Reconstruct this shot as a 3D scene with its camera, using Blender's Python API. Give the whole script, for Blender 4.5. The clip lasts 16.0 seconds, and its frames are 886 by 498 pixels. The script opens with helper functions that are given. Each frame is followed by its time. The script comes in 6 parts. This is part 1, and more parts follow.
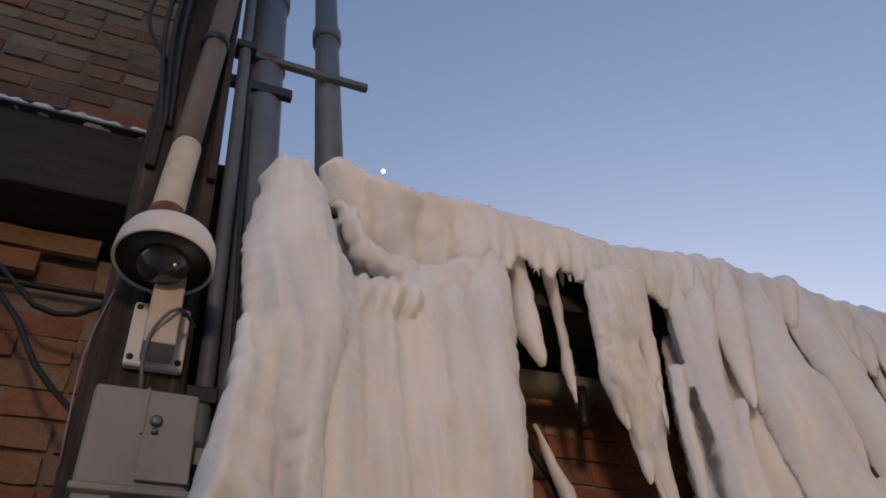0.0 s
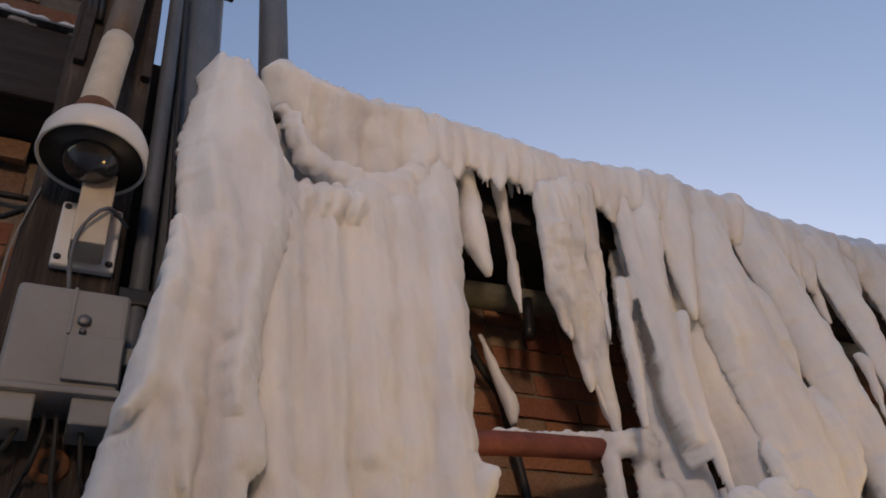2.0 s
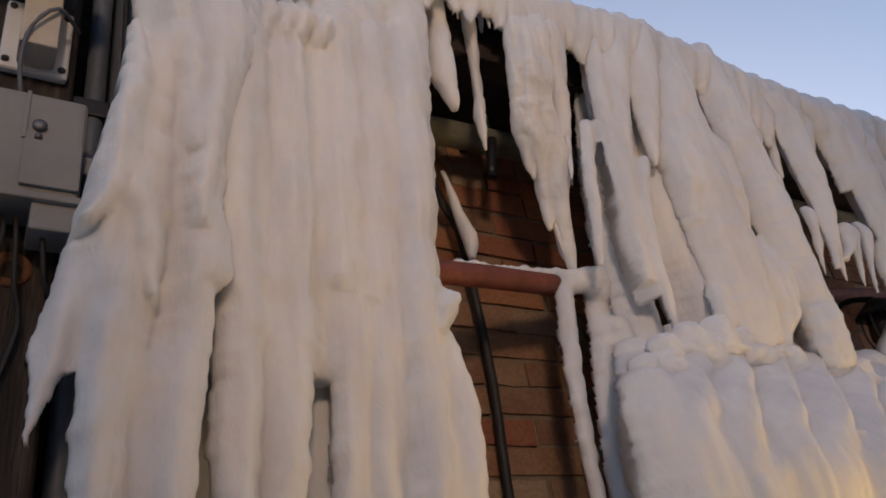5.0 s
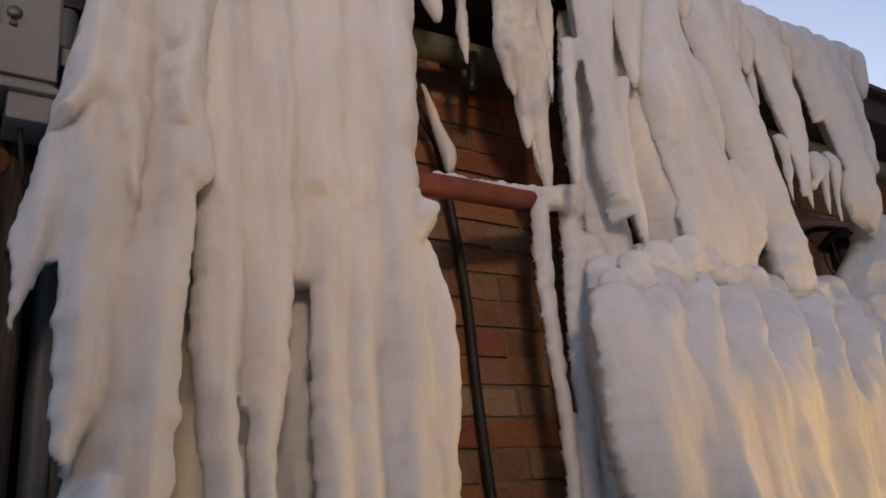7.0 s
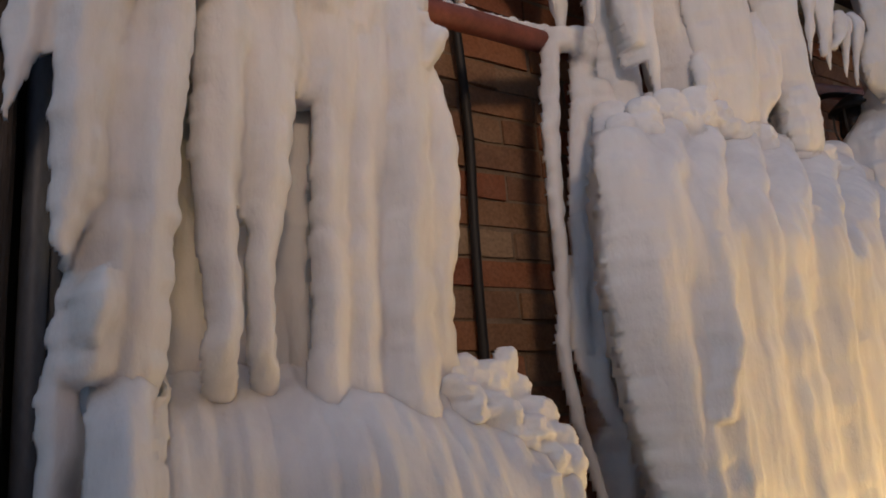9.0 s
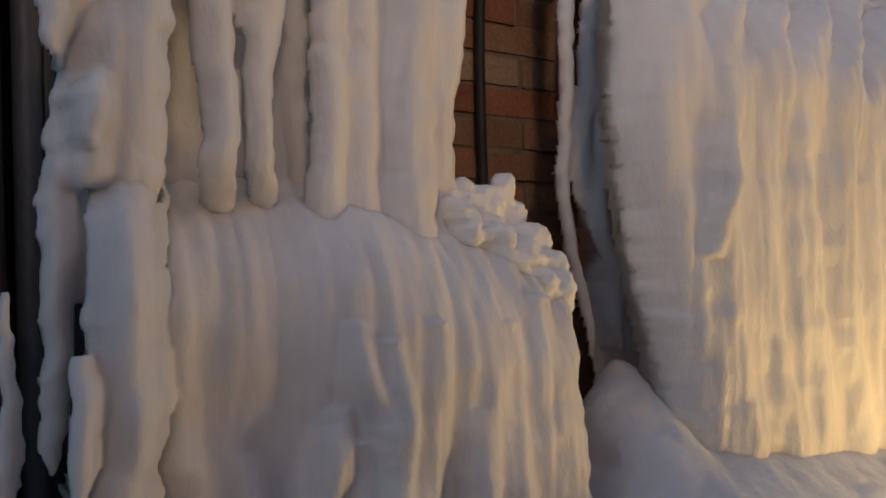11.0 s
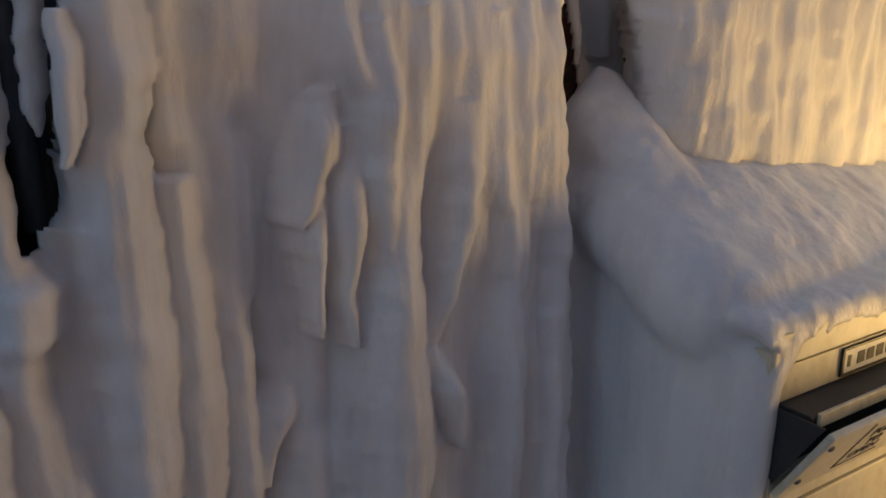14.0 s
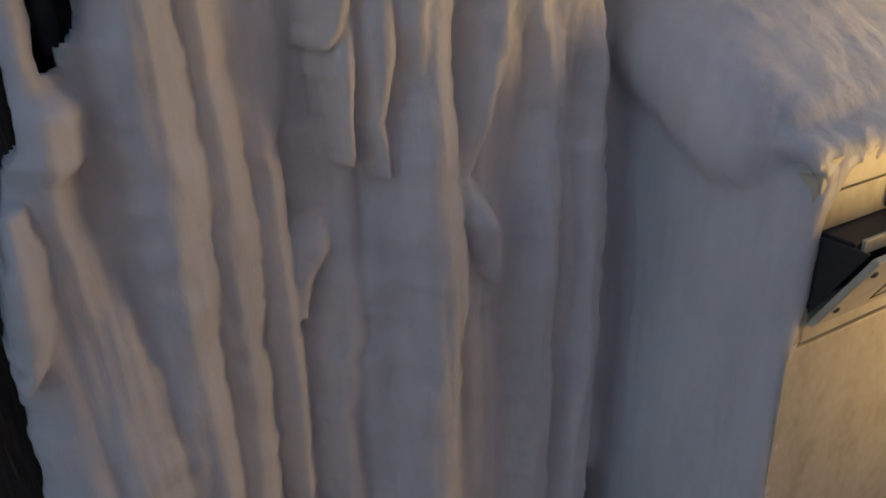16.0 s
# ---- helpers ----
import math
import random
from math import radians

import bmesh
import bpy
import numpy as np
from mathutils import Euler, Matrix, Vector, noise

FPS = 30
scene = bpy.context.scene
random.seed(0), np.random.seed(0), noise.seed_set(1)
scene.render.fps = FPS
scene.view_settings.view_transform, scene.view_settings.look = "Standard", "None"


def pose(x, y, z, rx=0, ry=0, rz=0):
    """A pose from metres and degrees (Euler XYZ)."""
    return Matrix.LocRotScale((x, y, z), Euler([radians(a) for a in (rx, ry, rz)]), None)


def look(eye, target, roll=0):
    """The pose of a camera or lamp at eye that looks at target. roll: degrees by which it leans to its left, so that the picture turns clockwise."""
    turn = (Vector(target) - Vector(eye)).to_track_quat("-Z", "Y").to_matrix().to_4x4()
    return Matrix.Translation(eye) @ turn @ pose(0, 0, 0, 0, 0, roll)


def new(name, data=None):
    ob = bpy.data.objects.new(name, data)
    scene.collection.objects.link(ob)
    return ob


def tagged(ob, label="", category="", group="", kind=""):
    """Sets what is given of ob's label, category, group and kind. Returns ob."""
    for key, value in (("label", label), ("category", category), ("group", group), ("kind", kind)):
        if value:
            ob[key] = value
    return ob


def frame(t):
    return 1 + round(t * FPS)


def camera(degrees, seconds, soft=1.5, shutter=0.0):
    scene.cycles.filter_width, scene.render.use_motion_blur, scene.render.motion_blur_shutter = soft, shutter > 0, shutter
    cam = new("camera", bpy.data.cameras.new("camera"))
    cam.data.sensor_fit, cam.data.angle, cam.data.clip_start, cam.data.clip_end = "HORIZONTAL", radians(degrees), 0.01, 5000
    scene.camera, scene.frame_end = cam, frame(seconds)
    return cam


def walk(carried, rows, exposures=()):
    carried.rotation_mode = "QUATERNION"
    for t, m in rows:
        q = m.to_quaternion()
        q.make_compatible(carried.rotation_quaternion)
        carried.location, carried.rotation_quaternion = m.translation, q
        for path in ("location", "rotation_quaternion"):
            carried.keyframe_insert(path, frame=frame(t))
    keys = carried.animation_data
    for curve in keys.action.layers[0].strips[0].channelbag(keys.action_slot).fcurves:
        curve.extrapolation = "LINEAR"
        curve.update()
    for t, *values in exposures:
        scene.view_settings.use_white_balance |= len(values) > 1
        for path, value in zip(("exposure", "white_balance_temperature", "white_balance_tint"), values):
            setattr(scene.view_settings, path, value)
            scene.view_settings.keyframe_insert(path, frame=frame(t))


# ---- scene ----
cam = camera(59.06, 16.0, soft=1.8)
# seconds, place, then the turns about x, y and z
PATH = [
    (0.0, 0.0000, 0.0000, 1.9500, 136.634, 6.640, -22.558),
    (0.5, 0.0079, 0.0038, 1.9487, 134.986, 7.256, -23.427),
    (1.0, 0.0191, 0.0108, 1.9472, 133.501, 7.626, -23.844),
    (1.5, 0.0326, 0.0168, 1.9455, 132.191, 7.876, -24.572),
    (2.0, 0.0402, 0.0314, 1.9412, 130.780, 8.177, -25.366),
    (2.5, 0.0360, 0.0383, 1.9229, 129.276, 7.705, -26.076),
    (3.0, 0.0351, 0.0533, 1.9298, 127.499, 7.247, -26.872),
    (3.5, 0.0360, 0.0632, 1.9217, 125.564, 7.694, -27.711),
    (4.0, 0.0324, 0.0736, 1.9225, 123.295, 7.992, -28.546),
    (6.5, 0.0213, 0.0752, 1.8853, 115.514, 8.122, -31.353),
    (7.0, 0.0130, 0.0862, 1.8803, 113.944, 7.695, -32.412),
    (7.5, 0.0072, 0.0884, 1.8680, 111.691, 6.958, -33.043),
    (8.0, 0.0056, 0.1028, 1.8565, 109.059, 6.201, -33.386),
    (8.5, 0.0129, 0.1126, 1.8442, 106.212, 5.076, -33.511),
    (9.0, 0.0190, 0.1186, 1.8336, 103.922, 4.768, -33.641),
    (11.5, 0.0269, 0.1156, 1.8031, 89.001, 1.631, -33.662),
    (12.0, 0.0256, 0.1250, 1.7906, 86.303, 1.131, -33.801),
    (12.5, 0.0215, 0.1178, 1.7811, 83.566, 0.955, -34.250),
    (13.0, 0.0167, 0.1143, 1.7584, 80.306, 1.066, -34.913),
    (13.5, 0.0165, 0.1180, 1.7408, 76.229, 0.969, -34.999),
    (14.0, 0.0110, 0.1185, 1.7268, 73.881, 0.975, -35.248),
    (14.5, 0.0107, 0.1220, 1.7123, 72.010, 1.605, -35.183),
    (15.0, 0.0097, 0.1300, 1.6961, 70.096, 2.366, -34.447),
    (15.5, 0.0118, 0.1339, 1.6820, 67.435, 2.626, -34.150),
    (16.0, 0.0017, 0.1340, 1.6545, 64.915, 2.461, -34.068),
]
EXPOSURES = [(0.0, 1.24), (3.5, 1.22), (6.5, 1.27), (9.0, 1.28), (11.5, 1.05), (14.0, 1.1), (16.0, 1.15)]
walk(cam, [(t, pose(*p)) for t, *p in PATH], EXPOSURES)

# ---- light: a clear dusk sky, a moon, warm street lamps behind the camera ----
world = bpy.data.worlds.new("dusk")
scene.world = world
world.use_nodes = True
wn, wl = world.node_tree.nodes, world.node_tree.links
sky = wn.new("ShaderNodeTexSky")
sky.sky_type = "NISHITA"
sky.sun_disc = False
sky.sun_elevation = radians(6)
sky.sun_rotation = radians(35)
sky.air_density, sky.dust_density, sky.ozone_density = 1.0, 2.0, 1.6
bg = wn["Background"]
bg.inputs["Strength"].default_value = 0.15
tint = wn.new("ShaderNodeMix")
tint.data_type, tint.blend_type = "RGBA", "MULTIPLY"
tint.inputs[0].default_value = 1.0
tint.inputs[7].default_value = (1.0, 0.94, 1.03, 1)
wl.new(sky.outputs["Color"], tint.inputs[6])
wl.new(tint.outputs[2], bg.inputs["Color"])


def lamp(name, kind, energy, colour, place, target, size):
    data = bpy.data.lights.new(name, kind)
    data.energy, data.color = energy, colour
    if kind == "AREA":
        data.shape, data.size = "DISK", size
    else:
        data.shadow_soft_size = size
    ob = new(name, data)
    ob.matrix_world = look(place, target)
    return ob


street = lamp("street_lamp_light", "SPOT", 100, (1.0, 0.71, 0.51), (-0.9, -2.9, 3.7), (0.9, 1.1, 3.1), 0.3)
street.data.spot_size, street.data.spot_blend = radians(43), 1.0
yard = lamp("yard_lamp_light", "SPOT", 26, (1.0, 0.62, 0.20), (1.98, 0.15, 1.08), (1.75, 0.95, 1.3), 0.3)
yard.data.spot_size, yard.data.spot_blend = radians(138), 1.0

# ---- materials ----


def material(name):
    m = bpy.data.materials.new(name)
    m.use_nodes = True
    return m, m.node_tree.nodes, m.node_tree.links, m.node_tree.nodes["Principled BSDF"]


def coords(nodes, links, scale):
    tc = nodes.new("ShaderNodeTexCoord")
    mp = nodes.new("ShaderNodeMapping")
    mp.inputs["Scale"].default_value = scale
    links.new(tc.outputs["Object"], mp.inputs["Vector"])
    return mp.outputs["Vector"]


def noise_tex(nodes, links, vector, scale, detail=5, rough=0.6):
    n = nodes.new("ShaderNodeTexNoise")
    n.inputs["Scale"].default_value, n.inputs["Detail"].default_value, n.inputs["Roughness"].default_value = scale, detail, rough
    links.new(vector, n.inputs["Vector"])
    return n.outputs["Fac"]


def ramp(nodes, links, fac, stops):
    r = nodes.new("ShaderNodeValToRGB")
    while len(r.color_ramp.elements) < len(stops):
        r.color_ramp.elements.new(0.5)
    for e, (p, c) in zip(r.color_ramp.elements, stops):
        e.position, e.color = p, (*c, 1)
    links.new(fac, r.inputs["Fac"])
    return r.outputs["Color"]


def mix(nodes, links, fac, a, b, mode="MIX"):
    m = nodes.new("ShaderNodeMix")
    m.data_type, m.blend_type = "RGBA", mode
    for sock, v in ((m.inputs[0], fac), (m.inputs[6], a), (m.inputs[7], b)):
        if isinstance(v, (int, float)):
            sock.default_value = v
        elif isinstance(v, tuple):
            sock.default_value = (*v, 1)
        else:
            links.new(v, sock)
    return m.outputs[2]


def bump(nodes, links, bsdf, height, strength, distance):
    b = nodes.new("ShaderNodeBump")
    b.inputs["Strength"].default_value, b.inputs["Distance"].default_value = strength, distance
    links.new(height, b.inputs["Height"])
    links.new(b.outputs["Normal"], bsdf.inputs["Normal"])


def surface(name, stops, scale=(1, 1, 1), size=8, rough=0.7, metal=0.0, bump_size=60, bump_strength=0.4, bump_depth=0.003, fine=None, spec=0.5, grain_mix=0.35):
    """A surface of two scales of noise: broad stains through stops, fine grain in colour and relief."""
    m, n, l, p = material(name)
    v = coords(n, l, scale)
    col = ramp(n, l, noise_tex(n, l, v, size, 6), stops)
    grain = noise_tex(n, l, v, bump_size, 4)
    col = mix(n, l, grain_mix, col, ramp(n, l, grain, fine or [(0.3, (0.35, 0.35, 0.35)), (0.7, (0.75, 0.75, 0.75))]), "OVERLAY")
    l.new(col, p.inputs["Base Color"])
    p.inputs["Roughness"].default_value, p.inputs["Metallic"].default_value = rough, metal
    p.inputs["Specular IOR Level"].default_value = spec
    bump(n, l, p, grain, bump_strength, bump_depth)
    return m


def ice_material(name, light, dark, rough, sss, stretch, depth):
    m, n, l, p = material(name)
    v = coords(n, l, (1, 1, stretch))
    broad = noise_tex(n, l, v, 9, 5)
    streak = noise_tex(n, l, coords(n, l, (1, 1, 0.12)), 38, 4)
    fine = noise_tex(n, l, coords(n, l, (1, 1, 0.55)), 85, 6)
    col = ramp(n, l, broad, [(0.30, dark), (0.60, light)])
    col = mix(n, l, 0.21, col, ramp(n, l, streak, [(0.32, (0.36, 0.36, 0.37)), (0.62, (0.66, 0.66, 0.66))]), "OVERLAY")
    l.new(col, p.inputs["Base Color"])
    r = n.new("ShaderNodeMapRange")
    r.inputs["To Min"].default_value, r.inputs["To Max"].default_value = rough - 0.12, rough + 0.25
    l.new(broad, r.inputs["Value"])
    l.new(r.outputs["Result"], p.inputs["Roughness"])
    p.inputs["IOR"].default_value = 1.31
    p.inputs["Subsurface Weight"].default_value = sss
    p.inputs["Subsurface Radius"].default_value = (0.85, 0.95, 1.0)
    p.inputs["Subsurface Scale"].default_value = depth
    bump(n, l, p, fine, 0.5, 0.005)
    return m


ICE = ice_material("milky_ice", (0.83, 0.83, 0.83), (0.68, 0.68, 0.69), 0.30, 0.65, 0.3, 0.020)
SNOW = ice_material("frosted_snow", (0.86, 0.87, 0.88), (0.74, 0.76, 0.79), 0.75, 0.5, 1.0, 0.012)


def brick_material():
    m, n, l, p = material("old_brick")
    info = n.new("ShaderNodeObjectInfo")
    geo = n.new("ShaderNodeNewGeometry")
    add = n.new("ShaderNodeMath")
    add.operation = "ADD"
    l.new(info.outputs["Random"], add.inputs[0])
    l.new(geo.outputs["Random Per Island"], add.inputs[1])
    wrap = n.new("ShaderNodeMath")
    wrap.operation = "FRACT"
    l.new(add.outputs[0], wrap.inputs[0])
    base = ramp(n, l, wrap.outputs[0], [(0.0, (0.30, 0.075, 0.032)), (0.25, (0.42, 0.15, 0.055)), (0.5, (0.36, 0.19, 0.09)), (0.75, (0.24, 0.10, 0.05)), (1.0, (0.46, 0.32, 0.19))])
    v = coords(n, l, (1, 1, 1))
    gn = geo.outputs["Position"]
    stain = ramp(n, l, noise_tex(n, l, gn, 9, 6), [(0.35, (0.09, 0.06, 0.045)), (0.7, (0.24, 0.19, 0.14))])
    col = mix(n, l, 0.38, base, stain)
    grain = noise_tex(n, l, gn, 130, 5)
    col = mix(n, l, 0.4, col, ramp(n, l, grain, [(0.3, (0.25, 0.25, 0.25)), (0.7, (0.8, 0.8, 0.8))]), "OVERLAY")
    l.new(col, p.inputs["Base Color"])
    p.inputs["Roughness"].default_value = 0.9
    bump(n, l, p, grain, 0.6, 0.004)
    return m


BRICK = brick_material()
MORTAR = surface("mortar", [(0.3, (0.15, 0.105, 0.072)), (0.7, (0.29, 0.22, 0.155))], size=14, rough=0.95, bump_size=160)
WOOD_OLD = surface("weathered_wood", [(0.3, (0.02, 0.015, 0.012)), (0.55, (0.05, 0.036, 0.028)), (0.78, (0.15, 0.12, 0.10))], (9, 9, 0.8), 6, 0.85, 0, 22, 0.8, 0.006)
WOOD_DARK = surface("dark_wood", [(0.3, (0.018, 0.013, 0.011)), (0.7, (0.05, 0.035, 0.028))], (0.8, 8, 8), 6, 0.8, 0, 25, 0.6, 0.005)
BOARD = surface("brown_board", [(0.3, (0.06, 0.05, 0.04)), (0.7, (0.11, 0.09, 0.07))], (4, 4, 0.7), 6, 0.75, 0, 40, 0.3, 0.003)
PVC_GREY = surface("grey_plastic_pipe", [(0.3, (0.085, 0.10, 0.125)), (0.7, (0.14, 0.155, 0.18))], (3, 3, 0.8), 5, 0.5, 0, 60, 0.15, 0.001)
BOX_GREY = surface("pale_grey_plastic", [(0.3, (0.22, 0.215, 0.21)), (0.7, (0.30, 0.295, 0.285))], size=6, grain_mix=0.06, rough=0.5, bump_size=120, bump_strength=0.1, bump_depth=0.001)
CREAM = surface("cream_paint", [(0.3, (0.50, 0.43, 0.33)), (0.7, (0.64, 0.57, 0.46))], grain_mix=0.08, size=18, rough=0.6, bump_size=90, bump_strength=0.3, bump_depth=0.001)
WHITE = surface("white_enamel", [(0.3, (0.66, 0.65, 0.63)), (0.7, (0.78, 0.77, 0.75))], grain_mix=0.08, size=8, rough=0.4, bump_size=120, bump_strength=0.08, bump_depth=0.001)
BLACK = surface("black_plastic", [(0.3, (0.008, 0.008, 0.009)), (0.7, (0.018, 0.018, 0.02))], size=9, rough=0.45, bump_size=90, bump_strength=0.1, bump_depth=0.001)
RUBBER = surface("black_rubber", [(0.3, (0.010, 0.010, 0.011)), (0.7, (0.024, 0.022, 0.02))], size=9, rough=0.6, bump_size=90, bump_strength=0.2, bump_depth=0.001)
RUST = surface("rusty_steel", [(0.3, (0.09, 0.035, 0.018)), (0.7, (0.22, 0.10, 0.045))], size=22, rough=0.85, bump_size=140, bump_strength=0.6, bump_depth=0.002)
STEEL = surface("dull_steel", [(0.3, (0.10, 0.10, 0.10)), (0.7, (0.22, 0.22, 0.22))], size=15, rough=0.5, metal=0.7, bump_size=120, bump_strength=0.2, bump_depth=0.001)
RED_PIPE = surface("red_oxide_pipe", [(0.3, (0.13, 0.035, 0.022)), (0.7, (0.24, 0.07, 0.045))], size=14, rough=0.6, bump_size=90, bump_strength=0.3, bump_depth=0.002)
GAS_PIPE = surface("olive_grey_pipe", [(0.3, (0.10, 0.095, 0.065)), (0.7, (0.19, 0.18, 0.13))], size=16, rough=0.6, bump_size=90, bump_strength=0.3, bump_depth=0.002)
BIN_PAINT = surface("pale_painted_steel", [(0.28, (0.50, 0.45, 0.32)), (0.5, (0.68, 0.63, 0.48)), (0.75, (0.74, 0.70, 0.56))], (1, 1, 0.7), 9, 0.42, 0, 60, 0.12, 0.001)
BIN_DARK = surface("dark_painted_steel", [(0.3, (0.02, 0.02, 0.022)), (0.7, (0.045, 0.045, 0.048))], size=9, rough=0.5, bump_size=80, bump_strength=0.15, bump_depth=0.001)
INK = surface("printed_ink", [(0.3, (0.02, 0.018, 0.015)), (0.7, (0.05, 0.045, 0.035))], size=30, rough=0.6)
GROUND = surface("trodden_snow", [(0.3, (0.35, 0.36, 0.38)), (0.7, (0.62, 0.64, 0.67))], size=1.2, rough=0.85, bump_size=14, bump_strength=0.6, bump_depth=0.02)
GLASS, gn_, gl_, gp_ = material("smoked_dome_glass")
gp_.inputs["Base Color"].default_value = (0.03, 0.03, 0.035, 1)
gp_.inputs["Roughness"].default_value = 0.04
gp_.inputs["Coat Weight"].default_value = 1.0

# ---- mesh helpers ----


def part(name, bm, mat, parent=None, label="", smooth=False):
    """Link a bmesh as one mesh object, under a thing or a part if given."""
    me = bpy.data.meshes.new(name)
    bm.normal_update()
    if smooth:
        for f in bm.faces:
            f.smooth = True
    bm.to_mesh(me)
    bm.free()
    me.materials.append(mat)
    ob = new(name, me)
    if parent:
        ob.parent = parent
    if label:
        ob["label"] = label
    return ob


def thing(name, label, category, group="", kind="", place=(0, 0, 0, 0, 0, 0)):
    ob = new(name)
    ob.matrix_basis = pose(*place)
    return tagged(ob, label, category, group, kind)


def box(x0, x1, y0, y1, z0, z1, bevel=0.0, segments=2):
    bm = bmesh.new()
    bmesh.ops.create_cube(bm, size=1)
    for v in bm.verts:
        v.co = Vector((x0 + (v.co.x + 0.5) * (x1 - x0), y0 + (v.co.y + 0.5) * (y1 - y0), z0 + (v.co.z + 0.5) * (z1 - z0)))
    if bevel:
        bmesh.ops.bevel(bm, geom=bm.edges[:], offset=bevel, segments=segments, affect="EDGES", profile=0.6)
    return bm


def merge(*bms):
    out = bmesh.new()
    for b in bms:
        me = bpy.data.meshes.new("tmp")
        b.to_mesh(me)
        b.free()
        out.from_mesh(me)
        bpy.data.meshes.remove(me)
    return out


def spline(pts, step):
    """Catmull-Rom points through pts (any number of columns), about step apart."""
    p = np.array(pts, float)
    p = np.vstack([2 * p[0] - p[1], p, 2 * p[-1] - p[-2]])
    out = []
    for i in range(1, len(p) - 2):
        n = max(2, int(np.linalg.norm(p[i + 1, :3] - p[i, :3]) / step))
        for k in range(n):
            t = k / n
            out.append(0.5 * (2 * p[i] + (p[i + 1] - p[i - 1]) * t + (2 * p[i - 1] - 5 * p[i] + 4 * p[i + 1] - p[i + 2]) * t * t + (3 * p[i] - p[i - 1] - 3 * p[i + 1] + p[i + 2]) * t ** 3))
    out.append(p[-2])
    return np.array(out)


def tube(pts, radius=None, sides=12, step=0.03, bm=None, flat=False, wobble=0.0, seed=0.0):
    """A closed tube along pts; radius, or a fourth column of radii. flat: rings stay level."""
    bm = bm or bmesh.new()
    q = [(*p[:3], radius if radius else p[3]) for p in pts]
    path = spline(q, step) if len(q) > 2 or step < 1 else np.array(q)
    rings = []
    for i, (x, y, z, r) in enumerate(path.tolist()):
        d = path[min(i + 1, len(path) - 1)][:3] - path[max(i - 1, 0)][:3]
        d = Vector(d).normalized()
        if flat:
            a, b = Vector((1, 0, 0)), Vector((0, 1, 0))
        else:
            ref = Vector((0, 0, 1)) if abs(d.z) < 0.9 else Vector((0, 1, 0))
            a = d.cross(ref).normalized()
            b = d.cross(a).normalized()
        c = Vector((x, y, z))
        r = max(r, 0.0015)
        if wobble:
            c += wobble * r * Vector((noise.noise((seed, z * 7, 0)), noise.noise((seed, z * 7, 9)), 0))
            r *= 1 + 0.5 * wobble * noise.noise((seed + 5, z * 9, 3)) + 0.25 * wobble * noise.noise((seed, z * 26, 7)) + 0.26 * wobble * noise.noise((seed, z * 68, 2))
        rings.append([bm.verts.new(c + r * (a * math.cos(2 * math.pi * k / sides) + b * math.sin(2 * math.pi * k / sides))) for k in range(sides)])
    for s, e in zip(rings, rings[1:]):
        for k in range(sides):
            bm.faces.new((s[k], s[(k + 1) % sides], e[(k + 1) % sides], e[k]))
    bm.faces.new(rings[0][::-1])
    bm.faces.new(rings[-1])
    return bm


def disc_solid(profile, sides=40, axis_end=True):
    """A body turned about z from (radius, height) pairs."""
    bm = bmesh.new()
    rings = [[bm.verts.new((r * math.cos(2 * math.pi * k / sides), r * math.sin(2 * math.pi * k / sides), h)) for k in range(sides)] for r, h in profile]
    for s, e in zip(rings, rings[1:]):
        for k in range(sides):
            bm.faces.new((s[k], s[(k + 1) % sides], e[(k + 1) % sides], e[k]))
    if axis_end:
        bm.faces.new(rings[0][::-1])
        bm.faces.new(rings[-1])
    return bm


# ---- ice: bundles of frozen runnels fused into one body ----
rng = random.Random(7)


def blob(bm, x, y, z, rx, ry, rz):
    g = bmesh.ops.create_icosphere(bm, subdivisions=3, radius=1)
    for v in g["verts"]:
        v.co = Vector((x + v.co.x * rx, y + v.co.y * ry, z + v.co.z * rz))


def strand(bm, *pts, wobble=0.5):
    level = abs(pts[0][2] - pts[-1][2]) > 0.06
    if level and pts[0][2] > pts[-1][2]:
        (x, y, z, r), (u, v, w, q) = pts[0], pts[-1]
        pts = ((x, y + 0.3 * r, z + 0.7 * r, 0.25 * r), *pts, (u, v + 0.3 * q, w - 1.1 * q, 0.2 * q))
    tube(pts, sides=10, step=0.012, bm=bm, flat=level, wobble=wobble, seed=rng.uniform(0, 90))


def runnel(body, *pts, squash=0.8, power=2.0, sink=0.0):
    """Add one column of ice to a body: centre line with radii, from the top down. sink: its head melts into what lies behind."""
    p = spline(pts, 0.012)
    body.append((p[np.argsort(p[:, 2])], squash, power, sink))


def knob(body, x, y, z, r):
    body.append((np.array([(x, y, z - 0.35 * r, r), (x, y, z + 0.35 * r, r)]), 0.8, 2.0, 0.0))


def field(fx, fy, fz, xs, zs, seed=0.0):
    return np.array([[noise.noise((x * fx, seed + fy, z * fz)) for x in xs] for z in zs])


